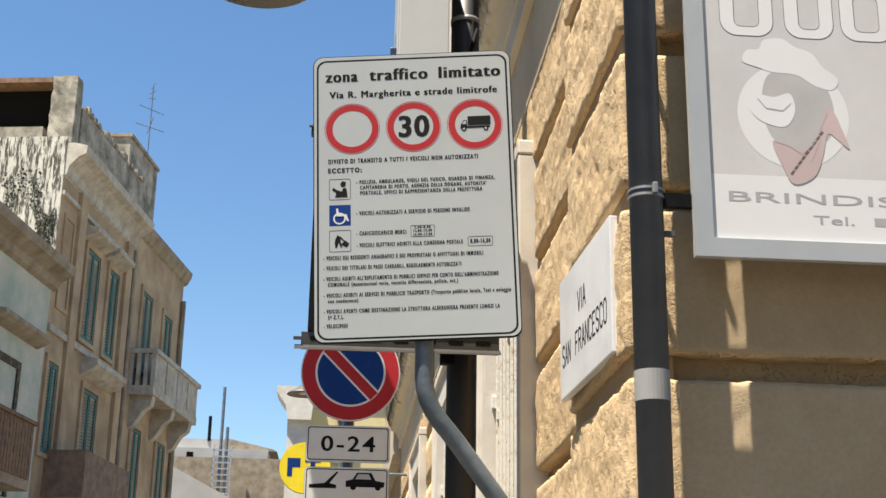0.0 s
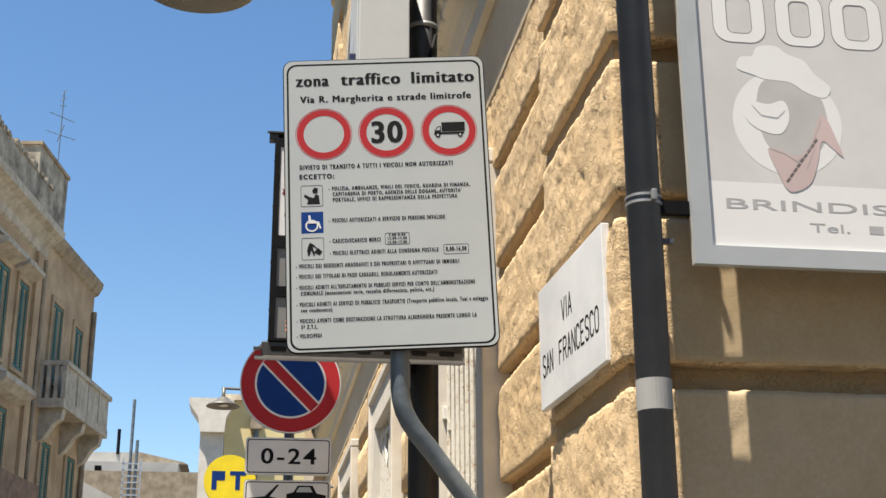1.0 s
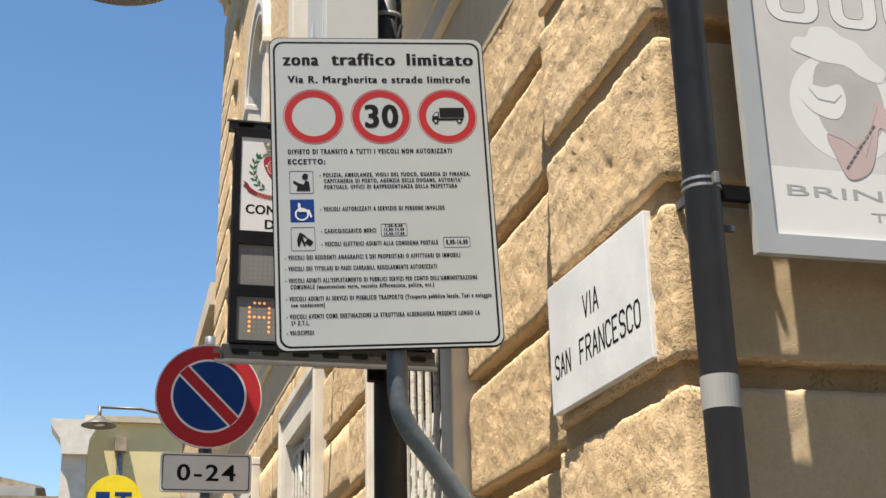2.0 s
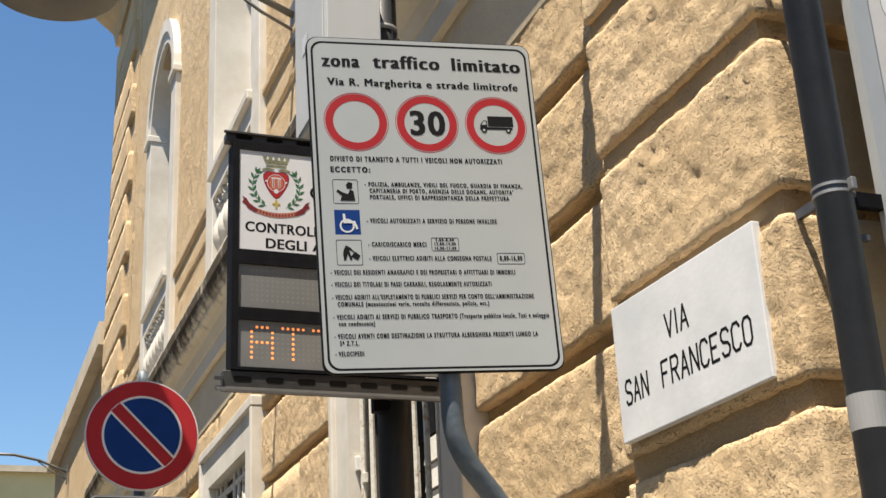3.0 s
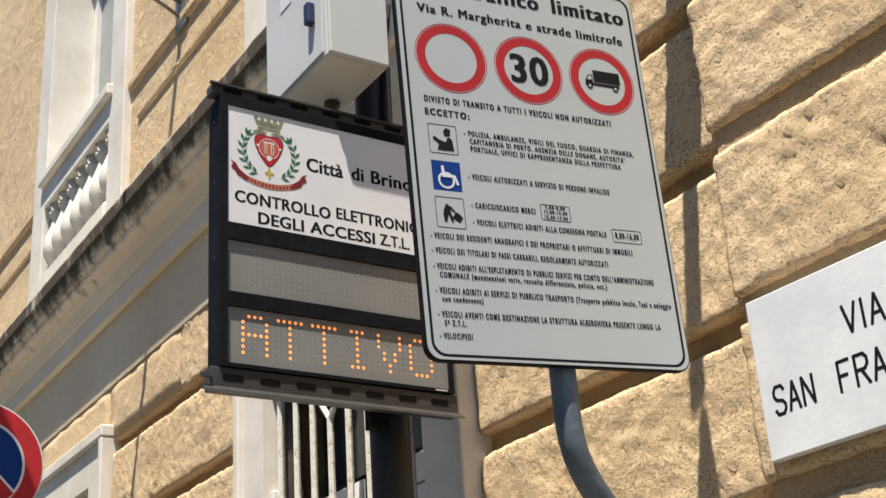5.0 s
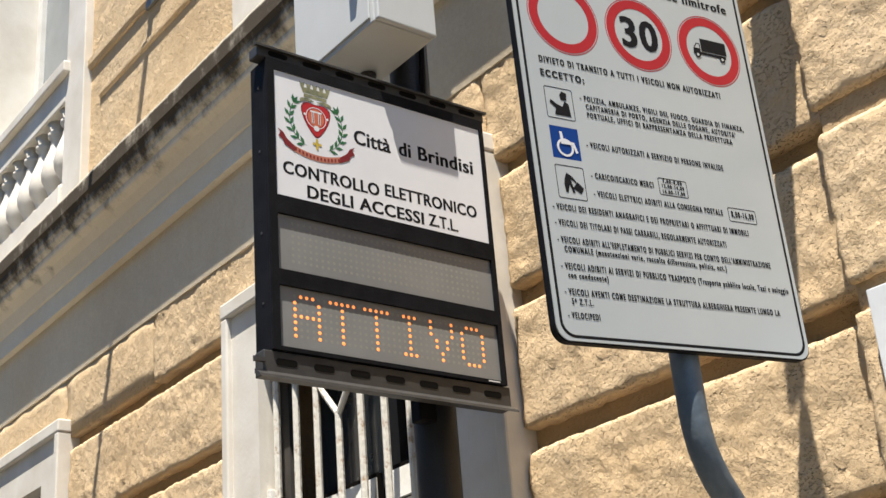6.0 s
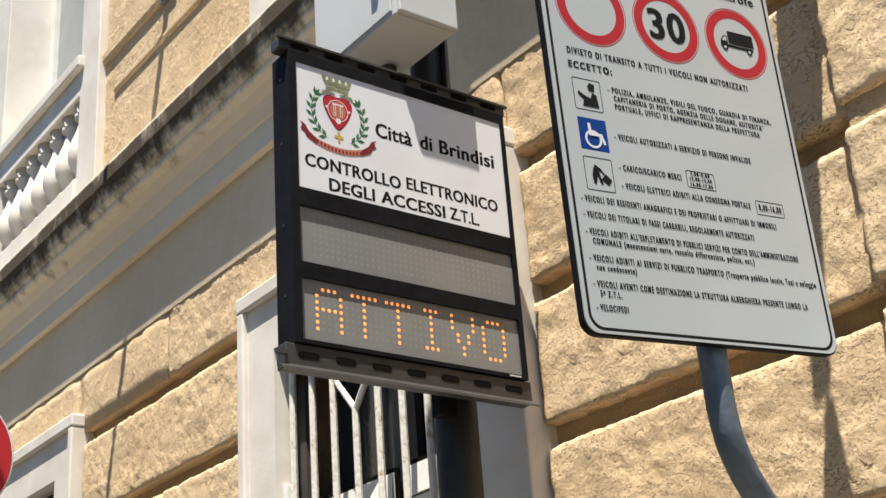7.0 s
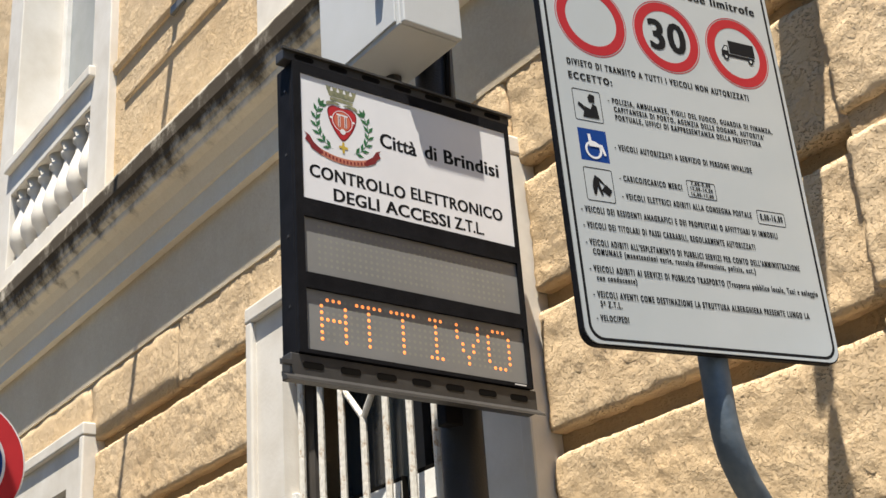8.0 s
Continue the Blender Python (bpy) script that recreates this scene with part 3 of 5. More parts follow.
part("border", ring_flat(rounded_rect(0.011, W - 0.011, 0.0085, H - 0.014, 0.03), rounded_rect(0.0168, W - 0.0168, 0.0143, H - 0.0198, 0.026), -0.0026, -0.002), BLACK, board, "black border line")
for s, x0, z, x1, cap, bold in (
    ("zona", 0.038, 0.847, 0.139, 0.038, 0.055), ("traffico", 0.174, 0.848, 0.356, 0.038, 0.055), ("limitato", 0.389, 0.848, 0.581, 0.038, 0.055),
    ("Via R. Margherita e strade limitrofe", 0.050, 0.792, 0.568, 0.0215, 0.05),
    ("DIVIETO DI TRANSITO A TUTTI I VEICOLI NON AUTORIZZATI", 0.046, 0.572, 0.502, 0.0125, 0.028), ("ECCETTO:", 0.045, 0.541, 0.148, 0.0135, 0.028),
    ("- POLIZIA, AMBULANZE, VIGILI DEL FUOCO, GUARDIA DI FINANZA,", 0.130, 0.502, 0.550, 0.0105, 0.028),
    ("CAPITANERIA DI PORTO, AGENZIA DELLE DOGANE, AUTORITA'", 0.142, 0.484, 0.524, 0.0105, 0.028),
    ("PORTUALE, UFFICI DI RAPPRESENTANZA DELLA PREFETTURA", 0.142, 0.466, 0.511, 0.0105, 0.028),
    ("- VEICOLI AUTORIZZATI A SERVIZIO DI PERSONE INVALIDE", 0.129, 0.400, 0.471, 0.011, 0.028),
    ("- CARICO/SCARICO MERCI", 0.129, 0.335, 0.279, 0.011, 0.028), ("- VEICOLI ELETTRICI ADIBITI ALLA CONSEGNA POSTALE", 0.129, 0.297, 0.447, 0.011, 0.028),
    ("- VEICOLI DEI RESIDENTI ANAGRAFICI E DEI PROPRIETARI O AFFITTUARI DI IMMOBILI", 0.030, 0.259, 0.506, 0.011, 0.028),
    ("- VEICOLI DEI TITOLARI DI PASSI CARRABILI, REGOLARMENTE AUTORIZZATI", 0.030, 0.227, 0.440, 0.011, 0.028),
    ("- VEICOLI ADIBITI ALL'ESPLETAMENTO DI PUBBLICI SERVIZI PER CONTO DELL'AMMINISTRAZIONE", 0.030, 0.193, 0.549, 0.011, 0.028),
    ("COMUNALE (manutenzioni varie, raccolta differenziata, polizia, ect.)", 0.043, 0.175, 0.429, 0.0105, 0.028),
    ("- VEICOLI ADIBITI AI SERVIZI DI PUBBLICO TRASPORTO (Trasporto pubblico locale, Taxi e noleggio", 0.030, 0.141, 0.584, 0.011, 0.028),
    ("con conducente)", 0.043, 0.124, 0.133, 0.010, 0.028),
    ("- VEICOLI AVENTI COME DESTINAZIONE LA STRUTTURA ALBERGHIERA PRESENTE LUNGO LA", 0.030, 0.091, 0.549, 0.011, 0.028),
    ("5^ Z.T.L.", 0.043, 0.073, 0.091, 0.0105, 0.028), ("- VELOCIPEDI", 0.030, 0.046, 0.101, 0.0105, 0.028),
    ("7,00-8,00", 0.303, 0.350, 0.352, 0.007, 0.02), ("12,00-14,00", 0.300, 0.339, 0.356, 0.007, 0.02), ("16,00-17,00", 0.300, 0.327, 0.356, 0.007, 0.02),
    ("8,00-16,00", 0.469, 0.297, 0.529, 0.012, 0.03)):
    small = cap < 0.016
    part("lettering", lettering(s, x0, z, x1, cap * (1.08 if small else 1.0), 0.058 if small else bold, spacing=1.42 if small else 1.18, fat=0.017 if small else 0.0), BLACK, board, "black printed words")
for x0, x1, z0, z1 in ((0.292, 0.364, 0.323, 0.360), (0.462, 0.536, 0.287, 0.318), (0.048, 0.113, 0.452, 0.520), (0.048, 0.113, 0.284, 0.353)):
    part("outline_box", ring_flat(rounded_rect(x0, x1, z0, z1, 0.004, 3), rounded_rect(x0 + 0.0013, x1 - 0.0013, z0 + 0.0013, z1 - 0.0013, 0.003, 3), -0.0028, -0.002), BLACK, board)
for cx in (0.120, 0.308, 0.496):
    part("red_ring", ring_flat(circle(cx, 0.686, 0.081), circle(cx, 0.686, 0.0605), -0.0028, -0.002), RED, board, "red prohibition ring")
    part("ring_outline", ring_flat(circle(cx, 0.686, 0.0850), circle(cx, 0.686, 0.0834), -0.0028, -0.002), RED, board)
part("lettering", lettering("30", 0.262, 0.653, 0.357, 0.068, 0.022, fat=0.016, spacing=1.1), BLACK, board, "black number 30")
# lorry pictogram
lorry = part("lorry_pictogram", sheet(rect(0.474, 0.544, 0.682, 0.713), -0.003), BLACK, board, "black lorry pictogram")
part("cab", sheet([(0.451, 0.672), (0.472, 0.672), (0.472, 0.700), (0.462, 0.700), (0.453, 0.687)], -0.003), BLACK, lorry)
part("chassis", sheet(rect(0.472, 0.541, 0.673, 0.680), -0.003), BLACK, lorry)
part("cab_window", sheet([(0.456, 0.687), (0.469, 0.687), (0.469, 0.697), (0.463, 0.697)], -0.0034), SIGN, lorry)
for wx in (0.462, 0.529):
    part("wheel", sheet(circle(wx, 0.671, 0.0075, 20), -0.0034), BLACK, lorry)
    part("hub", sheet(circle(wx, 0.671, 0.0035, 16), -0.0038), SIGN, lorry)
# three small pictogram squares, as plain shapes
part("pictogram", sheet([(0.066, 0.460), (0.104, 0.460), (0.101, 0.487), (0.092, 0.492), (0.086, 0.479), (0.072, 0.484), (0.060, 0.492), (0.057, 0.485), (0.070, 0.474)], -0.003), BLACK, board, "plain black pictogram shape")
part("pictogram", sheet([(0.084, 0.494), (0.097, 0.494), (0.099, 0.510), (0.088, 0.513), (0.082, 0.504)], -0.003), BLACK, board)
part("blue_square", sheet(rect(0.048, 0.113, 0.367, 0.435), -0.0025), BLUE, board, "blue square with a white pictogram")
part("pictogram", ring_flat(circle(0.079, 0.391, 0.019, 28), circle(0.079, 0.391, 0.0145, 28), -0.0032, -0.0026), WHITE, board)
part("pictogram", sheet([(0.070, 0.398), (0.096, 0.398), (0.102, 0.381), (0.107, 0.383), (0.100, 0.404), (0.077, 0.405), (0.075, 0.424), (0.069, 0.424)], -0.0035), WHITE, board)
part("pictogram", sheet([(0.066, 0.297), (0.071, 0.297), (0.076, 0.314), (0.082, 0.297), (0.087, 0.298), (0.080, 0.325), (0.086, 0.322), (0.092, 0.317), (0.093, 0.320), (0.084, 0.331), (0.072, 0.338), (0.066, 0.324), (0.064, 0.313)], -0.003), BLACK, board)
part("pictogram", sheet([(0.083, 0.307), (0.100, 0.297), (0.108, 0.309), (0.095, 0.321)], -0.003), BLACK, board)
part("clamp_rail", box(0.03, W - 0.03, 0.013, 0.026, 0.12, 0.16), ALU, board)
part("clamp_rail", box(0.03, W - 0.03, 0.013, 0.026, 0.76, 0.80), ALU, board)
# bent galvanised tube, set in the wall lower down
path = [(0.325, 3.856, 3.45), (0.327, 3.852, 3.0), (0.329, 3.85, 2.66), (0.330, 3.85, 2.58), (0.334, 3.85, 2.545), (0.343, 3.852, 2.512), (0.357, 3.854, 2.484),
        (0.376, 3.857, 2.456), (0.400, 3.86, 2.428), (0.43, 3.863, 2.393), (0.55, 3.872, 2.235), (0.68, 3.88, 2.065), (0.84, 3.89, 1.855)]
post = thing("sign_post", pose(0, 0, 0), "grey galvanised steel tube, bent out from the wall", "sign post")
part("tube", tube(path, 0.0275, 20), STEEL, post, "", True)
part("wall_flange", box(0.795, 0.809, 3.80, 3.98, 1.80, 1.96, 0.004), STEEL, post)
for z in (2.80, 3.42):
    part("strap", tube([(0.3265, 3.853, z - 0.018), (0.3265, 3.853, z + 0.018)], 0.031, 20), ALU, post)
part("seam", tube([(0.3565, 3.85, 2.66), (0.358, 3.85, 2.58)], 0.003, 6), STEEL, post)

# ---- marble street name ----
slab = thing("street_name_slab", pose(0.709, 3.684, 2.485, 0, 0, 2.24), "white marble street name slab with engraved black letters", "street sign")
part("slab", box(0.0, 0.021, -0.613, 0.0, 0.0, 0.346, 0.0025), MARBLE, slab)
part("mortar_bed", box(0.0215, 0.05, -0.575, -0.03, 0.03, 0.315), STONE_BACK, slab)
# the mason's letters: straight cuts with clipped corners, on a unit square
CUTS = {"V": [[(0, 1), (0.5, 0), (1, 1)]], "I": [[(0.5, 0), (0.5, 1)]], "A": [[(0, 0), (0.5, 1), (1, 0)], [(0.2, 0.33), (0.8, 0.33)]],
        "S": [[(1, 0.84), (0.78, 1), (0.22, 1), (0, 0.84), (0, 0.66), (0.2, 0.53), (0.8, 0.45), (1, 0.32), (1, 0.16), (0.78, 0), (0.22, 0), (0, 0.16)]],
        "N": [[(0, 0), (0, 1), (1, 0), (1, 1)]], "F": [[(0, 0), (0, 1), (0.95, 1)], [(0, 0.52), (0.72, 0.52)]],
        "R": [[(0, 0), (0, 1), (0.75, 1), (1, 0.85), (1, 0.66), (0.75, 0.5), (0, 0.5)], [(0.45, 0.5), (1, 0)]],
        "C": [[(1, 0.82), (0.75, 1), (0.25, 1), (0, 0.82), (0, 0.18), (0.25, 0), (0.75, 0), (1, 0.18)]],
        "E": [[(0.95, 1), (0, 1), (0, 0), (0.95, 0)], [(0, 0.52), (0.72, 0.52)]],
        "O": [[(0.25, 0), (0, 0.18), (0, 0.82), (0.25, 1), (0.75, 1), (1, 0.82), (1, 0.18), (0.75, 0), (0.25, 0)]]}


def carved(word, x0, base, x1, cap, gap=0.42, w=0.0036):
    """Flat strokes that fill x0..x1 with one word of mason's letters, in the xz plane."""
    widths = [0.25 if ch == "I" else 1.0 for ch in word]
    unit = (x1 - x0) / (sum(widths) + gap * (len(word) - 1))
    b, x, k = bmesh.new(), x0, 0
    for ch, wide in zip(word, widths):
        for line in CUTS[ch]:
            for p, q in zip(line, line[1:]):
                p, q = (Vector((x + (a - (0.375 if ch == "I" else 0)) * unit, base + c * cap)) for a, c in (p, q))
                d = (q - p).normalized()
                n = Vector((-d.y, d.x)) * w
                p, q, k = p - d * w * 0.5, q + d * w * 0.5, k + 1
                b.faces.new([b.verts.new((v.x, -0.0004 - 0.00001 * (k % 7), v.y)) for v in (p - n, q - n, q + n, p + n)])
        x += unit * (wide + gap)
    return b


NAME = Matrix(((0, 1, 0, 0), (-1, 0, 0, 0), (0, 0, 1, 0), (0, 0, 0, 1)))
for word, x0, base, x1, cap in (("VIA", 0.240, 0.197, 0.334, 0.058), ("SAN", 0.036, 0.089, 0.138, 0.058), ("FRANCESCO", 0.204, 0.089, 0.563, 0.060)):
    part("lettering", carved(word, x0, base, x1, cap), BLACK, slab, "engraved black letters", m=NAME)

# ---- drainpipe ----
pipe = thing("drainpipe", pose(0.772, 2.842, 0), "dark grey metal drainpipe with a strip of pale tape", "drainpipe")
part("tube", tube([(0, 0, 0.05), (0, 0, 10.2)], 0.0385, 28), PIPE, pipe, "", True)
part("tape", tube([(0, 0, 2.318), (0, 0, 2.386)], 0.0396, 28), TAPE, pipe, "pale paper tape round the pipe")
for z in (0.9, 2.80, 3.355, 5.4, 7.6):
    clip = part("clip", tube([(0, 0, z + 0.004), (0, 0, z + 0.010)], 0.0425, 28), CLIP, pipe, "zinc pipe clip")
    part("clip_bead", tube([(0, 0, z - 0.012), (0, 0, z - 0.006)], 0.0425, 28), CLIP, clip)
    part("clip_band", tube([(0, 0, z - 0.006), (0, 0, z + 0.004)], 0.0400, 28), PIPE, clip)
    part("bolt", box(0.004, 0.016, -0.056, -0.040, z - 0.012, z + 0.014, 0.002), CLIP, clip)
    part("stay", box(-0.006, 0.006, 0.04, 0.16, z - 0.01, z + 0.01), PIPE, clip)
part("socket", tube([(0, 0, 3.325), (0, 0, 3.47)], 0.0415, 28), PIPE, pipe, "", True)
part("stub", box(0.036, 0.062, -0.012, 0.0, 2.70, 2.712), PIPE, pipe)

# ---- shop panel on the side street ----
K_AD = 0.9911
ad = thing("shop_panel", pose(0.098 * (1 - K_AD), 0.025 * (1 - K_AD), 1.736 * (1 - K_AD)) @ Matrix.Scale(K_AD, 4), "faded grey and white shop panel in a pale aluminium frame", "shop sign")
AX0, AX1, AZ0, AZ1, AY = 0.881, 1.99, 2.658, 3.75, 2.845
part("casing", box(AX0 + 0.004, AX1 - 0.004, AY + 0.004, AY + 0.024, AZ0 + 0.004, AZ1 - 0.004), ADFRAME, ad)
fr = ring_flat(rect(AX0, AX1, AZ0, AZ1), rect(AX0 + 0.045, AX1 - 0.045, AZ0 + 0.045, AZ1 - 0.045), AY - 0.008, AY + 0.004)
part("frame", fr, ADFRAME, ad, "pale blue-grey aluminium frame")
IX0, IX1, IZ0, IZ1 = AX0 + 0.045, AX1 - 0.045, AZ0 + 0.045, AZ1 - 0.045
part("face", sheet(rect(IX0, IX1, IZ0 + 0.16, IZ1), AY), ADPANEL, ad, "sun-faded grey face")
part("lower_face", sheet(rect(IX0, IX1, IZ0, IZ0 + 0.16), AY), ADLIGHT, ad, "sun-faded white strip")
part("lettering", lettering("BRINDISI", 0.968, 2.797, 1.39, 0.0245, 0.0, y=AY - 0.0004), ADGREY, ad, "faded grey letters")
part("lettering", lettering("Tel.", 1.165, 2.748, 1.262, 0.021, 0.0, y=AY - 0.0004), ADGREY, ad, "faded grey letters")
for k in range(7):
    part("print_bar", sheet(rect(1.31 + k * 0.055, 1.345 + k * 0.055, 2.748, 2.768), AY - 0.0004), ADGREY, ad, "faded bar in place of print")
part("emblem_disc", sheet(circle(1.135, 3.02, 0.135, 56), AY - 0.0003), ADLIGHT, ad, "plain pale disc of the emblem")
part("emblem_patch", sheet(soft_outline([(1.06, 3.06), (1.09, 3.13), (1.20, 3.12), (1.235, 3.04), (1.215, 2.96), (1.15, 2.93), (1.09, 2.95), (1.065, 3.0)]), AY - 0.0005), ADMID, ad, "plain grey patch of the emblem")
cloud = [(1.02, 3.155), (1.03, 3.185), (1.06, 3.19), (1.075, 3.215), (1.12, 3.22), (1.15, 3.20), (1.19, 3.185), (1.215, 3.15), (1.25, 3.12), (1.235, 3.09), (1.19, 3.10), (1.15, 3.125), (1.09, 3.13), (1.06, 3.14)]
part("emblem_top", sheet(soft_outline(cloud), AY - 0.0007), ADLIGHT, ad, "plain pale blob of the emblem")
part("emblem_blob", sheet(soft_outline([(1.03, 3.04), (1.045, 3.07), (1.09, 3.065), (1.13, 3.075), (1.14, 3.03), (1.115, 2.99), (1.07, 2.995), (1.04, 3.015)]), AY - 0.0009), ADLIGHT, ad)
wedge = [(1.08, 2.95), (1.12, 2.945), (1.15, 2.935), (1.185, 2.965), (1.215, 3.04), (1.235, 3.03), (1.25, 2.99), (1.265, 2.94), (1.24, 2.96), (1.215, 2.975), (1.20, 2.92), (1.175, 2.865), (1.125, 2.845), (1.10, 2.89)]
part("emblem_wedge", sheet(soft_outline(wedge), AY - 0.0011), ADPINK, ad, "faded pink wedge of the emblem")
for k in range(9):
    part("print_bar", sheet([(1.117 + k * 0.0095, 2.870 + k * 0.0128), (1.122 + k * 0.0095, 2.866 + k * 0.0128), (1.130 + k * 0.0095, 2.876 + k * 0.0128), (1.125 + k * 0.0095, 2.880 + k * 0.0128)], AY - 0.0013), ADINK, ad, "small dark bar in place of print")
for line in (((1.085, 2.95), (1.12, 2.94), (1.15, 2.92), (1.185, 2.955), (1.218, 3.03)), ((1.20, 3.03), (1.196, 2.96), (1.17, 2.90)), ((1.05, 3.06), (1.07, 3.035), (1.11, 3.03), (1.13, 3.05))):
    for (xa, za), (xb, zb) in zip(line, line[1:]):
        part("emblem_line", sheet([(xa, za - 0.0012), (xb, zb - 0.0012), (xb, zb + 0.0012), (xa, za + 0.0012)], AY - 0.0014), ADGREY, ad)
for x0, x1 in ((0.97, 1.10), (1.13, 1.25), (1.27, 1.40)):
    part("emblem_letter", ring_flat(rounded_rect(x0, x1, 3.225, 3.37, 0.04), rounded_rect(x0 + 0.035, x1 - 0.035, 3.25, 3.345, 0.015), AY - 0.0005, AY - 0.0001), ADLIGHT, ad, "plain pale shape in place of a brand letter")
    part("emblem_letter_edge", ring_flat(rounded_rect(x0 - 0.0015, x1 + 0.0015, 3.2235, 3.3715, 0.0415), rounded_rect(x0, x1, 3.225, 3.37, 0.04), AY - 0.0005, AY - 0.0001), ADINK, ad)
    part("emblem_letter_edge", ring_flat(rounded_rect(x0 + 0.0335, x1 - 0.0335, 3.2485, 3.3465, 0.0165), rounded_rect(x0 + 0.035, x1 - 0.035, 3.25, 3.345, 0.015), AY - 0.0007, AY - 0.0005), ADINK, ad)
for z in (2.795, 3.36):
    part("bracket", box(0.80, 0.90, 2.85, 2.868, z - 0.016, z + 0.016), DARK, ad, "black iron bracket")
for x in (1.1, 1.7):
    part("spacer", box(x, x + 0.03, AY + 0.024, 2.99, 3.2, 3.23), DARK, ad)

# ---- electronic access display ----
LED = pose(-0.045, 4.735, 2.935)
led = thing("access_display", LED, "black electronic access display with lit amber letters, on a dark pole", "display board")
LW, LH = 0.692, 0.775
part("casing", box(0, LW, 0.004, 0.075, 0, LH, 0.004), DARK, led)
ZW0, ZW1 = 0.397, 0.746
part("front_frame", ring_flat(rect(0, LW, 0, LH), rect(0.022, LW - 0.014, 0.010, ZW1), -0.006, 0.004), DARK, led)
for z0, z1 in ((0.163, 0.203), (0.349, 0.397)):
    part("cross_bar", box(0.022, LW - 0.014, -0.006, 0.004, z0, z1), DARK, led)
part("top_plate", sheet(rect(0.022, LW - 0.014, ZW0, ZW1), -0.0027), WHITE, led, "white printed plate with a coloured emblem")
part("screen", sheet(rect(0.022, LW - 0.014, 0.203, 0.349), 0.002), SCREEN, led, "grey unlit screen")
part("screen", sheet(rect(0.022, LW - 0.014, 0.010, 0.163), 0.002), SCREEN, led, "grey screen with lit amber letters")
for s, x0, z, x1, cap in (("Città", 0.256, 0.596, 0.371, 0.040), ("di", 0.397, 0.598, 0.437, 0.040), ("Brindisi", 0.460, 0.599, 0.646, 0.040),
                          ("CONTROLLO", 0.042, 0.461, 0.327, 0.033), ("ELETTRONICO", 0.344, 0.467, 0.645, 0.033),
                          ("DEGLI", 0.109, 0.408, 0.244, 0.033), ("ACCESSI", 0.262, 0.410, 0.464, 0.033), ("Z.T.L.", 0.479, 0.412, 0.576, 0.033)):
    part("lettering", lettering(s, x0, z, x1, cap, 0.025, fat=0.012, spacing=1.06), BLACK, led, "black printed words")
# coat of arms, in plain coloured shapes
GOLD = material("gold_print", (0.50, 0.36, 0.05), 0.4)
DEEPRED = material("deep_red_print", (0.17, 0.012, 0.016), 0.4)
LEAF = material("green_print", (0.03, 0.13, 0.05), 0.4)
CROWN = material("grey_green_print", (0.26, 0.25, 0.14), 0.4, color2=(0.12, 0.13, 0.08), scale=60)
SALMON = material("salmon_print", (0.46, 0.17, 0.11), 0.4)
ORANGE = material("orange_print", (0.50, 0.13, 0.07), 0.4)
cx, cz = 0.1435, 0.634


def heart(k, y):
    return sheet(soft_outline([(cx + x * k, cz + z * k) for x, z in ((-0.040, 0.030), (-0.024, 0.042), (0, 0.040), (0.024, 0.042), (0.040, 0.030), (0.038, 0.004), (0.022, -0.028), (0, -0.050), (-0.022, -0.028), (-0.038, 0.004))]), y)


part("crest_shield", heart(1.06, -0.003), DEEPRED, led, "red shield of the town emblem")
part("crest_field", heart(0.98, -0.0033), RED, led)
part("crest_line", ring_flat(circle(cx, cz + 0.004, 0.0305, 28), circle(cx, cz + 0.004, 0.0285, 28), -0.0036, -0.0033), WHITE, led)
part("crest_oval", sheet([(x, cz + 0.004 + (z - cz - 0.004) * 1.08) for x, z in circle(cx, cz + 0.004, 0.024, 28)], -0.0035), ORANGE, led)
part("crest_bars", sheet(rect(cx - 0.017, cx + 0.017, cz + 0.019, cz + 0.023), -0.0038), WHITE, led)
for k in (-1, 1):
    part("crest_bars", sheet(rect(cx + k * 0.0095 - 0.0034, cx + k * 0.0095 + 0.0034, cz - 0.013, cz + 0.019), -0.0038), WHITE, led, "pale column of the town emblem")
    part("crest_column", sheet(rect(cx + k * 0.0095 - 0.0014, cx + k * 0.0095 + 0.0014, cz - 0.012, cz + 0.018), -0.004), DEEPRED, led)
    part("crest_mark", sheet(circle(cx + k * 0.0335, cz + 0.008, 0.0035, 10), -0.0038), WHITE, led)
    part("crest_scroll", sheet(soft_outline([(cx + k * 0.004, cz + 0.050), (cx + k * 0.024, cz + 0.056), (cx + k * 0.044, cz + 0.052), (cx + k * 0.045, cz + 0.042), (cx + k * 0.03, cz + 0.047)]), -0.0037), CROWN, led)
part("crest_mark", sheet(circle(cx, cz - 0.026, 0.008, 14), -0.0038), WHITE, led)
part("crest_crown", sheet(rect(cx - 0.034, cx + 0.034, cz + 0.058, cz + 0.068), -0.003), CROWN, led, "grey crown of the town emblem")
part("crown_band", sheet([(cx - 0.036, cz + 0.070), (cx + 0.036, cz + 0.070), (cx + 0.042, cz + 0.086), (cx - 0.042, cz + 0.086)], -0.003), CROWN, led)
for k in range(5):
    x = cx - 0.038 + k * 0.019
    part("crown_tower", sheet([(x - 0.005, cz + 0.086), (x + 0.005, cz + 0.086), (x + 0.008, cz + 0.101), (x + 0.003, cz + 0.098), (x - 0.003, cz + 0.098), (x - 0.008, cz + 0.101)], -0.003), CROWN, led)
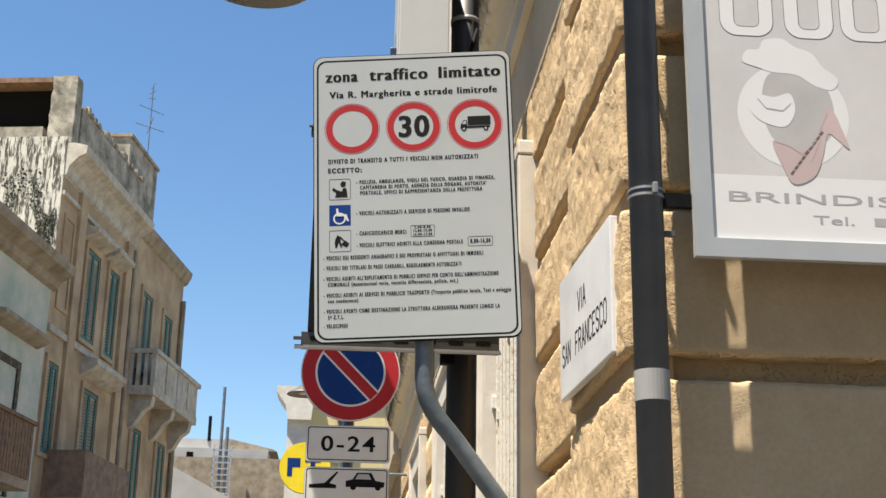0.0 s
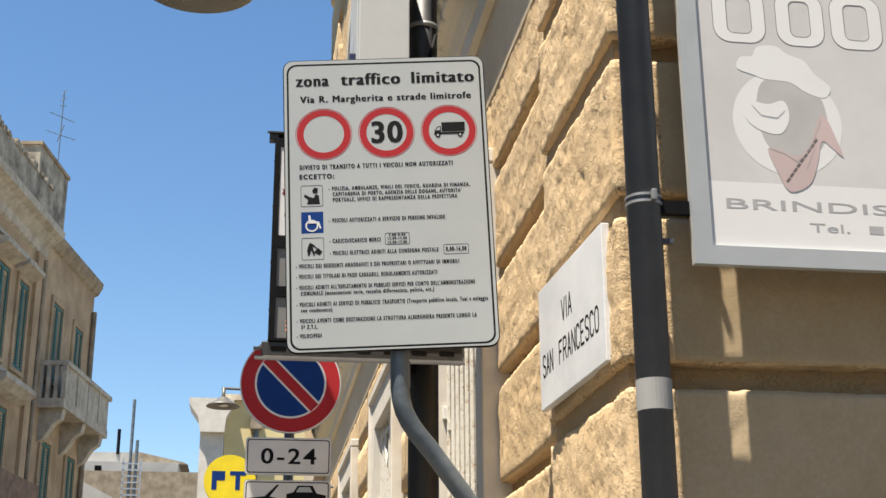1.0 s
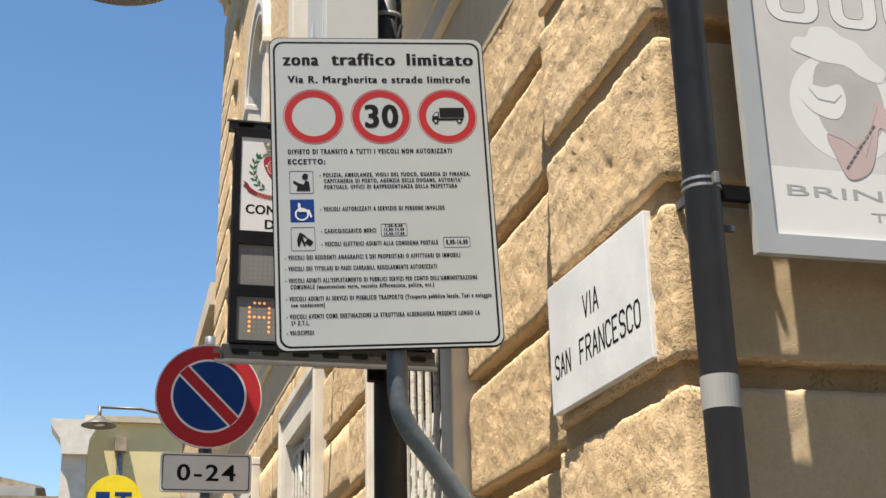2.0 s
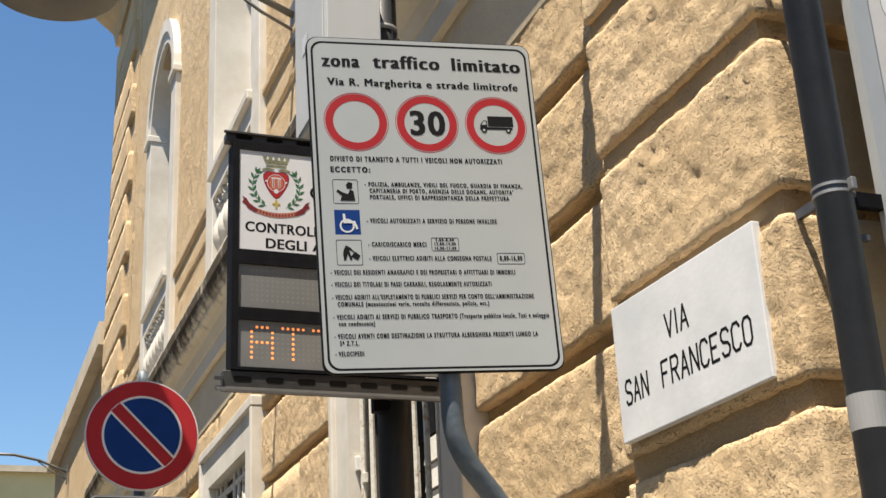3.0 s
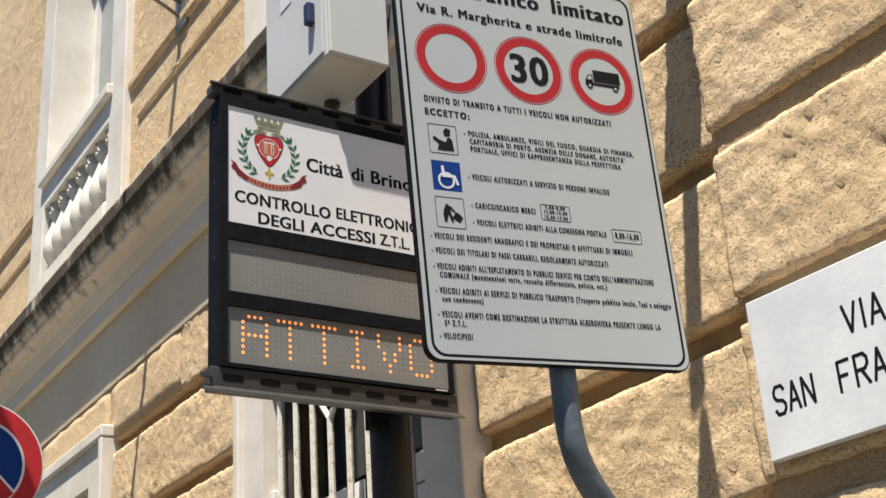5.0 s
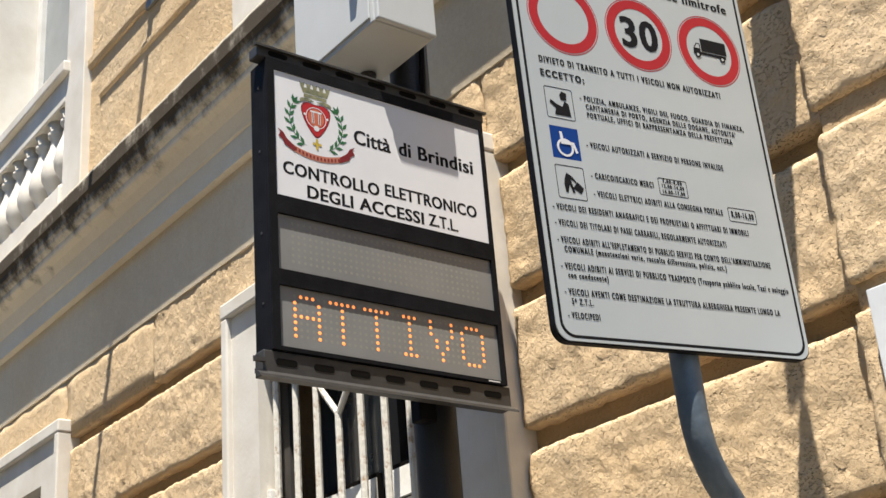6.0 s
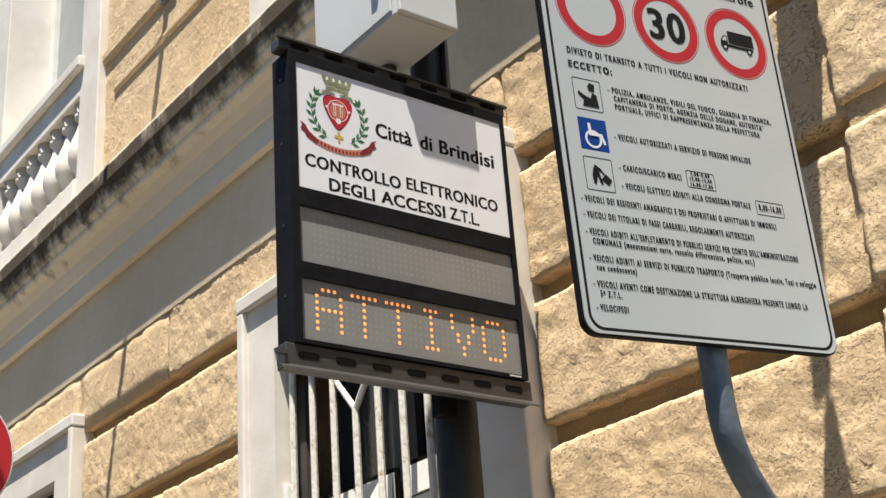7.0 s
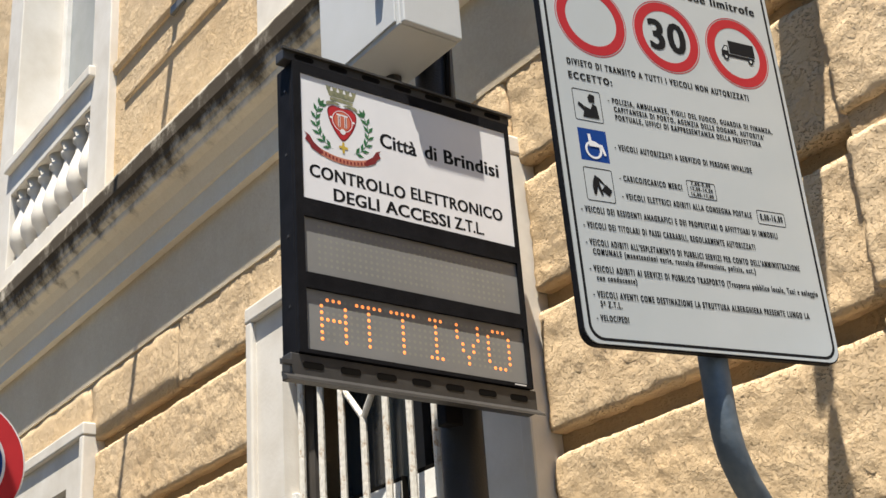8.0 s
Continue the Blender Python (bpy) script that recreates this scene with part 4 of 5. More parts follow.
part("crest_star", sheet([(cx - 0.013, cz - 0.068), (cx - 0.004, cz - 0.067), (cx - 0.003, cz - 0.056), (cx + 0.003, cz - 0.056), (cx + 0.004, cz - 0.067), (cx + 0.013, cz - 0.068), (cx + 0.013, cz - 0.074), (cx + 0.004, cz - 0.075), (cx + 0.003, cz - 0.087), (cx - 0.003, cz - 0.087), (cx - 0.004, cz - 0.075), (cx - 0.013, cz - 0.074)], -0.0036), GOLD, led)
for s in (-1, 1):
    stem = [(cx + s * (0.008 + 0.070 * math.cos(-1.25 + k * 0.2)), cz - 0.010 + 0.076 * math.sin(-1.25 + k * 0.2)) for k in range(10)]
    for (xa, za), (xb, zb) in zip(stem, stem[1:]):
        part("crest_stem", sheet([(xa - 0.001, za), (xa + 0.001, za), (xb + 0.001, zb), (xb - 0.001, zb)], -0.0032), LEAF, led)
    for k in range(7):
        a = -1.15 + k * 0.29
        px, pz = cx + s * (0.008 + 0.070 * math.cos(a)), cz - 0.010 + 0.076 * math.sin(a)
        for side in (-1, 0, 1) if k == 6 else (-1, 1):
            t = a + 1.57 + side * 0.62
            lx, lz = math.cos(t) * 0.025, math.sin(t) * 0.025
            nx, nz = -math.sin(t) * 0.0048, math.cos(t) * 0.0048
            part("crest_leaf", sheet([(px, pz), (px + s * (lx * 0.5 + nx), pz + lz * 0.5 + nz), (px + s * lx, pz + lz), (px + s * (lx * 0.5 - nx), pz + lz * 0.5 - nz)], -0.0033), LEAF, led)
arc = [(-0.075 + k * 0.015, 2.7 * (-0.075 + k * 0.015) ** 2) for k in range(11)]
part("crest_ribbon", sheet([(cx + x, cz - 0.119 + z) for x, z in arc] + [(cx + x, cz - 0.102 + z) for x, z in arc[::-1]], -0.0034), SALMON, led, "salmon ribbon of the town emblem")
for s in (-1, 1):
    part("ribbon_tail", sheet([(cx + s * 0.066, cz - 0.108), (cx + s * 0.094, cz - 0.094), (cx + s * 0.100, cz - 0.082), (cx + s * 0.112, cz - 0.074), (cx + s * 0.106, cz - 0.062), (cx + s * 0.114, cz - 0.052), (cx + s * 0.098, cz - 0.060), (cx + s * 0.088, cz - 0.076), (cx + s * 0.066, cz - 0.092)], -0.0037), DEEPRED, led)
for k in range(13):
    a = -0.066 + k * 0.0105
    part("ribbon_print", sheet(rect(cx + a, cx + a + 0.0055, cz - 0.1145 + 2.7 * a * a, cz - 0.1065 + 2.7 * a * a), -0.0039), DEEPRED, led, "tiny dark bar in place of print")
FONT57 = {"A": "01110 10001 10001 11111 10001 10001 10001", "T": "11111 00100 00100 00100 00100 00100 00100", "I": "01110 00100 00100 00100 00100 00100 01110", "V": "10001 10001 10001 01010 01010 00100 00100", "O": "01110 10001 10001 10001 10001 10001 01110"}
PX = 0.0165


def dots(places, r, y, swell=0.55):
    b = bmesh.new()
    for x, z in places:
        c = b.verts.new((x, y - r * swell, z))
        ring = [b.verts.new((x + r * math.cos(k * math.pi / 4), y, z + r * math.sin(k * math.pi / 4))) for k in range(8)]
        for k in range(8):
            b.faces.new((c, ring[k], ring[(k + 1) % 8]))
    return b


lit = set()
for n, ch in enumerate("ATTIVO"):
    rows = FONT57[ch].split()
    here = [(i, j) for j, row in enumerate(rows) for i, bit in enumerate(row) if bit == "1"]
    spots = [(0.066 + n * 6 * PX + i * PX, 0.142 - j * PX) for i, j in here]
    lit |= {(n * 6 + i, j) for i, j in here}
    part("lit_letter", dots(spots, 0.0048, 0.0018, 0.12), AMBER, led, "glowing amber dot letter")
for top, skip in ((0.142, lit), (0.330, set())):
    tagged(part("unlit_dots", dots([(0.066 + i * PX, top - j * PX) for i in range(35) for j in range(7) if (i, j) not in skip], 0.0042, 0.00192, 0.0), UNLIT, led), kind="stuff")
part("maker_mark", sheet(rect(0.63, 0.668, 0.004, 0.007), -0.0064), WHITE, led, "small pale bar in place of a maker's mark")
for z0, up in ((-0.062, 1), (LH + 0.002, 0)):
    top = z0 + (0.060 if up else 0.030)
    rail = part("strut_rail", box(-0.022, LW + 0.012, 0.0, 0.041, z0, top, 0.003), RAIL, led, "dark slotted mounting rail")
    if up:
        part("flange", prism([(0.002, -0.052), (-0.022, -0.068), (-0.024, -0.075), (0.002, -0.064)], -0.045, LW + 0.016, "x"), RAIL, rail)
        part("end_tab", prism([(0.0, -0.036), (-0.012, -0.036), (-0.012, -0.026), (0.0, -0.022)], -0.05, -0.022, "x"), RAIL, rail)
    else:
        part("flange", box(-0.03, LW + 0.016, -0.010, 0.0, z0 + 0.024, z0 + 0.030), RAIL, rail)
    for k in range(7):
        # slots are solid shapes, their inner shade given by black colour
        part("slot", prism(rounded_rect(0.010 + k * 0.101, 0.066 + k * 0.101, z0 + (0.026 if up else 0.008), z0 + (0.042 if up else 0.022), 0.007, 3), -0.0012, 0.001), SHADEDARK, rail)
for z in (0.12, 0.30, 0.52, 0.70):
    part("rivet", box(-0.002, 0.001, 0.03, 0.036, z, z + 0.006), RAIL, led)
pole = thing("display_pole", pose(0.535, 4.90, 0), "thick black steel pole that carries the display", "pole")
part("shaft", tube([(0, 0, 0), (0, 0, 5.6)], 0.057, 32), POLE, pole, "", True)
for z in (2.905, 3.745):
    part("clamp_lug", box(-0.085, -0.03, -0.05, -0.01, z - 0.05, z + 0.02, 0.004), DARK, pole)
for z in (4.30,):
    part("band", tube([(0, 0, z - 0.01), (0, 0, z + 0.01)], 0.060, 32), CLIP, pole, "", True)
part("cable", tube([(0.045, -0.05, 4.25), (0.02, -0.072, 4.15), (0.0, -0.07, 4.0), (-0.01, -0.068, 3.8)], 0.008, 8), DARK, pole, "", True)

LOCKBLUE = material("navy_plastic", (0.012, 0.02, 0.07), 0.4)

# ---- control cabinet above the display ----
cab = thing("control_cabinet", pose(0.256, 4.652, 3.884), "pale grey electrical cabinet with a dark lock, fixed to the pole", "electrical cabinet")
part("body", box(0, 0.194, 0.02, 0.42, 0, 0.72, 0.004), BOXGREY, cab)
part("front", box(0.0, 0.194, 0.0, 0.017, 0.0, 0.72, 0.004), BOXGREY, cab)
part("door", box(-0.006, 0.0, 0.035, 0.405, 0.015, 0.705, 0.002), BOXGREY, cab, "grey cabinet door")
part("lock", box(-0.03, -0.006, 0.075, 0.105, 0.135, 0.205, 0.004), LOCKBLUE, cab, "dark blue lock handle")
part("label_plate", sheet([(0.2, 0.3), (0.27, 0.3), (0.27, 0.37), (0.2, 0.37)], 0.0), WHITE, cab, m=pose(-0.008, 0, 0, 0, 0, -90) @ pose(-0.5, 0, 0))
for x, y in ((0.1, 0.33), (0.14, 0.26)):
    part("cable_gland", lathe([(0.016, -0.05), (0.016, -0.018), (0.024, -0.016), (0.024, 0.0)], 12, (x, y, 0)), RAIL, cab)
for z in (0.12, 0.6):
    part("bracket", box(0.194, 0.24, 0.2, 0.3, z, z + 0.04), ALU, cab)

# ---- street lamps on wall arms ----
def wall_lamp(y, z, reach, d, label):
    lamp = thing("street_lamp", pose(WALL, y, z), label, "street lamp", "wall lamps")
    part("arm", tube([(0.0, 0, 0), (-0.18, 0, 0.08), (-0.4, 0, 0.17), (-0.75, 0, 0.24), (-reach - 0.03, 0, 0.25)], 0.021, 12), LAMP, lamp, "", True)
    part("lower_arm", tube([(0.0, 0, -0.10), (-0.2, 0, -0.0), (-0.42, 0, 0.15)], 0.010, 8), LAMP, lamp, "", True)
    part("wall_plate", box(-0.02, 0.0, -0.07, 0.07, -0.16, 0.10, 0.004), LAMP, lamp)
    r = d / 2
    part("stem", tube([(-reach, 0, -0.01), (-reach, 0, 0.26)], 0.028, 12), LAMP, lamp, "", True)
    part("dish", lathe([(0.02, 0.12), (0.06, 0.11), (0.10, 0.07), (r * 0.55, 0.04), (r * 0.9, -0.005), (r, -0.035), (r - 0.012, -0.04), (r * 0.5, -0.0), (0.05, 0.01)], 40, (-reach, 0, 0)), LAMP, lamp, "shallow enamelled lamp dish", True)
    part("bulb", lathe([(0.02, 0.01), (0.07, -0.005), (0.085, -0.02), (0.05, -0.032), (0.01, -0.036)], 20, (-reach, 0, 0)), FRAMEW, lamp, "", True)
    return lamp


wall_lamp(7.2, 5.76, 1.32, 0.70, "grey dish street lamp on a wall arm")
wall_lamp(20.5, 5.95, 1.35, 0.52, "small pale dish street lamp on a wall arm")

# unseen iron arm above the corner, added to throw a slanting shadow on the stones
arm = thing("shadow_arm", pose(WALL, 3.764, 4.05), "short dark iron arm at the frieze above the signs, added unseen to cast a shadow", "wall bracket")
part("rod", tube([(-0.004, 0, 0), (-0.17, -0.037, 0), (-0.355, -0.078, 0)], 0.026, 14), LAMP, arm, "", True)
# added block, sized to widen the upper part of that shadow
part("arm_shadow_block", box(-0.21, -0.004, -0.085, 0.035, -0.03, 0.05, 0.006), LAMP, arm)

# ---- no-parking sign ----
nop = thing("parking_sign", pose(0.13, 7.90, 0, 0, 0, 0), "round blue and red no-parking sign above two white plates", "road sign")
cz = 3.49
part("pole", tube([(0.02, 0.06, 0), (0.0, 0.06, 3.85)], 0.03, 16), STEEL, nop, "", True)
part("disc", prism(circle(0, cz, 0.30, 56), 0.0, 0.02), ALU, nop, "grey metal back of the disc")
part("white_rim", sheet(circle(0, cz, 0.298, 56), -0.001), WHITE, nop)
part("red_ring", ring_flat(circle(0, cz, 0.292, 56), circle(0, cz, 0.212, 56), -0.003, -0.0015), RED, nop, "red ring")
part("white_ring", ring_flat(circle(0, cz, 0.212, 56), circle(0, cz, 0.200, 56), -0.003, -0.0015), WHITE, nop)
part("blue_field", sheet(circle(0, cz, 0.200, 56), -0.002), BLUE, nop, "blue field")
q = 0.7071
def slash(w, y):
    h = 0.207
    return sheet([(-h * q - w * q, cz + h * q - w * q), (h * q - w * q, cz - h * q - w * q), (h * q + w * q, cz - h * q + w * q), (-h * q + w * q, cz + h * q + w * q)], y)
part("white_slash", slash(0.042, -0.0034), WHITE, nop)
part("red_slash", slash(0.031, -0.0038), RED, nop, "red slash")
for z0, z1, x0, x1 in ((2.945, 3.163, -0.25, 0.25), (2.68, 2.915, -0.25, 0.25)):
    plate = part("plate", prism(rounded_rect(x0, x1, z0, z1, 0.02), 0.0, 0.015), ALU, nop, "white plate with a black border")
    part("plate_face", sheet(rounded_rect(x0 + 0.003, x1 - 0.003, z0 + 0.003, z1 - 0.003, 0.018), -0.0022), PLATEWHITE, plate)
    part("plate_border", ring_flat(rounded_rect(x0 + 0.01, x1 - 0.01, z0 + 0.01, z1 - 0.01, 0.016), rounded_rect(x0 + 0.016, x1 - 0.016, z0 + 0.016, z1 - 0.016, 0.013), -0.0025, -0.001), BLACK, plate)
part("lettering", lettering("0-24", -0.160, 3.01, 0.163, 0.088, 0.010, spacing=1.2, fat=0.012), BLACK, nop, "black figures 0-24")
car = part("car_pictogram", sheet([(-0.005, 2.80), (0.22, 2.80), (0.225, 2.83), (0.17, 2.84), (0.145, 2.885), (0.06, 2.885), (0.035, 2.845), (-0.005, 2.835)], -0.003), BLACK, nop, "black tow-away pictogram")
part("car_window", sheet([(0.05, 2.846), (0.145, 2.846), (0.13, 2.876), (0.068, 2.876)], -0.0035), SIGN, car)
for wx in (0.04, 0.185):
    part("wheel", sheet(circle(wx, 2.80, 0.018, 20), -0.0036), BLACK, car)
part("crane", sheet([(-0.22, 2.79), (-0.06, 2.79), (-0.06, 2.81), (-0.10, 2.82), (-0.05, 2.885), (-0.058, 2.89), (-0.13, 2.82), (-0.22, 2.81)], -0.003), BLACK, car)

# ---- yellow shop disc further on ----
pt = thing("yellow_sign", pose(-0.30, 14.5, 3.89), "round yellow projecting sign with dark blue shapes", "shop sign")
part("disc", prism(circle(0, 0, 0.275, 48), 0.0, 0.12), YELLOW, pt)
part("arm_case", box(0.1, 0.74, 0.03, 0.10, -0.10, 0.02), YELLOW, pt)
part("bracket", tube([(0.73, 0.065, -0.04), (1.11, 0.065, -0.04)], 0.015, 8), STEEL, pt)
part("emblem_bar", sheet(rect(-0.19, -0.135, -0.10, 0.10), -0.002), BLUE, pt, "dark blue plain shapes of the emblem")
part("emblem_bar", sheet(rect(-0.135, -0.05, 0.0, 0.10), -0.002), BLUE, pt)
part("emblem_bar", sheet(rect(0.0, 0.17, 0.055, 0.10), -0.002), BLUE, pt)
for k in range(4):
    part("print_bar", sheet(rect(0.33 + k * 0.09, 0.40 + k * 0.09, -0.075, -0.015), 0.028), ADGREY, pt)
part("emblem_bar", sheet(rect(0.06, 0.11, -0.10, 0.055), -0.002), BLUE, pt)

NET = material("brown_reed", (0.27, 0.18, 0.125), 0.9, color2=(0.16, 0.105, 0.075), scale=5, bump=0.3, bump_scale=40)
CORNICE_FAR = material("far_cornice", (0.60, 0.52, 0.40), 0.9, color2=(0.45, 0.38, 0.28), scale=2)

# ---- lower building further along, and the yellow house ----
far_low = thing("low_building", None, "lower honey-coloured stone building along the street", "building")
part("wall", box(WALL + 0.02, 8, END + 0.02, 23, 0, 6.5), STONE_UP, far_low)
part("roof_edge", box(WALL - 0.12, 8, END + 0.02, 23.1, 6.5, 6.78), CORNICE_FAR, far_low)
part("string", box(WALL - 0.10, 2, END + 0.02, 23.0, 4.3, 4.75), CORNICE_FAR, far_low)
for y in (17.6, 20.6):
    part("window", box(WALL - 0.01, WALL + 0.1, y - 0.5, y + 0.5, 1.0, 3.6), TRIM, far_low)
    part("pane", box(WALL - 0.014, WALL, y - 0.36, y + 0.36, 1.1, 3.45), GLASS, far_low)
yellow = thing("yellow_house", None, "yellow plastered house with a pale corner column", "house")
part("wall", box(-1.0, 14, 45.4, 54, 0, 11.2), PLASTER_Y, yellow)
part("roof_edge", box(-1.15, 14, 45.2, 54, 11.2, 11.4), CORNICE_FAR, yellow)
part("column", box(-1.80, -1.01, 45.0, 46.0, 0, 10.4), TRIM, yellow, "pale stone corner column")
part("capital", prism([(-1.80, 10.0), (-1.0, 10.0), (-0.95, 10.5), (-0.72, 10.95), (-0.72, 11.15), (-2.2, 11.15), (-2.2, 10.95), (-1.88, 10.5)], 44.7, 46.2), TRIM, yellow)
part("downpipe", tube([(0.05, 45.25, 0), (0.05, 45.25, 10.2)], 0.10, 10), STEEL, yellow)
part("hopper", box(-0.14, 0.24, 45.0, 45.38, 10.2, 10.65), OLDSTONE, yellow)

# ---- houses across the street, on a slanting line ----
LINE = math.atan2(0.15, 1.0)
FAC = pose(-6.795, 25.0, 0, 0, 0, 90 - math.degrees(LINE))
K = 1 / math.cos(LINE)


def su(y):
    """Distance along the house fronts for a place at y."""
    return (y - 25.0) * K


def shuttered(parent, y0, y1, z0, z1, mat=SHUTTER):
    u0, u1 = su(y0), su(y1)
    w = part("window", ring_flat(rect(u0 - 0.12, u1 + 0.12, z0 - 0.1, z1 + 0.14), rect(u0, u1, z0, z1), -0.06, 0.05), OLDSTONE if mat is WOOD else PLASTER_B, parent, "shuttered window with a plain surround")
    mid = (u0 + u1) / 2
    # flat black sheet: the shade behind the shutters is painted
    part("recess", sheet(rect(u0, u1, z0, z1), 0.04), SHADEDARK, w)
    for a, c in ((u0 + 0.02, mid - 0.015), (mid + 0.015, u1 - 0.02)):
        part("shutter", ring_flat(rect(a, c, z0 + 0.02, z1 - 0.02), rect(a + 0.05, c - 0.05, z0 + 0.1, z1 - 0.1), -0.03, 0.01), mat, w, "green louvred shutter")
        b = bmesh.new()
        n = int((z1 - z0 - 0.2) / 0.075)
        for k in range(n):
            zz = z0 + 0.1 + k * 0.075
            join(b, prism([(-0.02, zz), (0.012, zz + 0.06), (0.02, zz + 0.06), (-0.012, zz)], a + 0.05, c - 0.05, "x"))
        part("louvres", b, mat, w)
    return w


def slab_house(name, y0, y1, z1, mat, label, depth=9.0, z0=0.0):
    h = thing(name, FAC, label, "house")
    part("wall", box(su(y0), su(y1), 0, depth, z0, z1), mat, h)
    return h


green = slab_house("green_house", -25, 28.15, 9.7, PLASTER_G, "faded green plastered house with peeling paint")
part("cornice", prism([(0.0, 9.6), (-0.1, 9.66), (-0.16, 9.8), (-0.42, 9.95), (-0.46, 10.05), (-0.46, 10.14), (0.3, 10.2), (0.3, 9.6)], su(-25), su(28.3), "x"), OLDSTONE, green, "worn stone eaves cornice")
part("hood", prism([(0.0, 8.18), (-0.2, 8.26), (-0.3, 8.34), (-0.3, 8.42), (0.0, 8.46)], su(25.3), su(27.75), "x"), OLDSTONE, green, "stone window hood")
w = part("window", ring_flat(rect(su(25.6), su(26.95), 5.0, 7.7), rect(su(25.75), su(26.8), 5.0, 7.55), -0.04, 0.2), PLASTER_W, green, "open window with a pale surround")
# no glass: a black sheet paints the shade of the open window
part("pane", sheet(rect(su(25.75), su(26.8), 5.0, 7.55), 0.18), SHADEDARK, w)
balc = part("balcony", box(su(22.5), su(26.1), -0.8, 0.0, 5.0, 5.2), OLDSTONE, green, "brown wooden balcony screen")
for k in range(24):
    part("board", box(su(22.5) + k * 0.149, su(22.5) + k * 0.149 + 0.13, -0.82, -0.78, 5.2, 6.25), WOOD, balc)
part("handrail", box(su(22.45), su(26.13), -0.86, -0.74, 6.25, 6.32), WOOD, balc)

ochre = slab_house("ochre_house", 28.15, 33.5, 12.3, PLASTER_B, "tall ochre plastered house with green shutters")
part("blind_wall", box(su(28.15) - 0.012, su(28.15) - 0.002, 0.0, 9.0, 9.7, 13.2), PEEL, ochre, "bare side wall with peeling limewash")
part("parapet", rough_block(su(28.6), su(33.4), -0.12, 0.3, 13.05, 14.1, 0.04, 0.2, 0.07, 6), GRIMY, ochre, "stained roof parapet")
coping = random.Random(9)
for k in range(26):
    a = su(28.7) + k * 0.18
    part("coping_stone", rough_block(a, a + 0.17, -0.14 + coping.uniform(-0.03, 0.03), 0.32, 14.06, 14.12 + coping.uniform(0.0, 0.16), 0.02, 0.1, 0.03, k), GRIMY if k % 3 else OLDSTONE, ochre)
part("parapet_side", box(su(28.15), su(28.15) + 0.3, 0.6, 9.0, 12.3, 13.45), GRIMY, ochre, "stained roof parapet")
part("cornice", prism([(0.0, 12.25), (-0.06, 12.3), (-0.1, 12.5), (-0.3, 12.72), (-0.46, 12.8), (-0.48, 12.98), (-0.2, 13.05), (0.6, 13.05), (0.6, 12.25)], su(28.16), su(33.5), "x"), PALE, ochre, "moulded eaves cornice")
part("corner_post", rough_block(su(28.15), su(28.15) + 0.42, -0.1, 0.5, 13.05, 14.72, 0.05, 0.16, 0.05, 3), GRIMY, ochre, "crumbling stone corner post")
part("loggia_roof", box(su(28.15) + 0.02, su(28.15) + 1.6, 0.5, 5.0, 14.56, 14.68), WOOD, ochre, "old timber roof of a terrace")
# solid black box painted as the shade under the terrace roof
part("loggia_shade", box(su(28.15) + 0.5, su(28.15) + 1.6, 0.5, 5.0, 13.45, 14.56), SHADEDARK, ochre)
for y in (29.45, 33.0):
    part("pilaster", box(su(y) - 0.22, su(y) + 0.22, -0.09, 0.0, 0, 12.25), PLASTER_B, ochre, "flat plaster pilaster")
for y0, y1 in ((30.05, 30.95), (31.68, 32.4)):
    shuttered(ochre, y0, y1, 9.05, 11.2)
    part("hood", prism([(0.0, 11.36), (-0.18, 11.44), (-0.34, 11.52), (-0.34, 11.62), (0.0, 11.7)], su(y0) - 0.25, su(y1) + 0.25, "x"), PALE, ochre, "stone window hood")
shuttered(ochre, 30.65, 31.65, 5.9, 8.0)
part("hood", prism([(0.0, 8.25), (-0.2, 8.34), (-0.4, 8.5), (-0.4, 8.62), (0.0, 8.7)], su(30.4), su(32.6), "x"), PALE, ochre, "stone window hood")
shuttered(ochre, 28.35, 28.95, 6.15, 8.1)
lb = part("low_balcony", box(su(28.8), su(31.9), -0.9, 0, 5.05, 5.25), OLDSTONE, ochre, "stone balcony with a pale screen")
part("screen", box(su(28.8), su(31.9), -0.9, -0.86, 5.25, 6.25), NET, lb, "brown reed screen")
part("screen", box(su(28.8), su(28.8) + 0.04, -0.86, 0.0, 5.25, 6.25), NET, lb)
for y in (33.35,):
    part("downpipe", tube([(su(y), -0.1, 0), (su(y), -0.1, 12.2)], 0.055, 8), OLDSTONE, ochre)
for z0, z1 in ((8.72, 8.86), (11.82, 11.92)):
    part("string_course", box(su(28.16), su(33.5), -0.07, 0.0, z0, z1), PALE, ochre, "plain plaster string course")
part("blank_panel", ring_flat(rect(su(28.45), su(29.15), 9.3, 11.5), rect(su(28.55), su(29.05), 9.4, 11.4), -0.04, 0.0), PLASTER_B, ochre, "plaster panel frame")
# creeper remains on the side wall
rnd = random.Random(4)
b = bmesh.new()
for k in range(16000):
    a, c = rnd.uniform(0.1, 6.5), 9.7 + abs(rnd.gauss(0, 1.2))
    if noise.noise(Vector((a * 2.3, c * 1.1, 3))) < -0.05 or c > 12.4:
        continue
    s = rnd.uniform(0.012, 0.036)
    x = su(28.15) - 0.02 - rnd.random() * 0.05
    t = rnd.random() * 3.14
    vs = [b.verts.new((x + rnd.uniform(-0.02, 0.02), a + s * math.cos(t + i * 1.57), c + s * 1.3 * math.sin(t + i * 1.57))) for i in range(4)]
    b.faces.new(vs)
tagged(part("creeper", b, IVY, ochre, "dark dry creeper on the side wall"), kind="stuff")

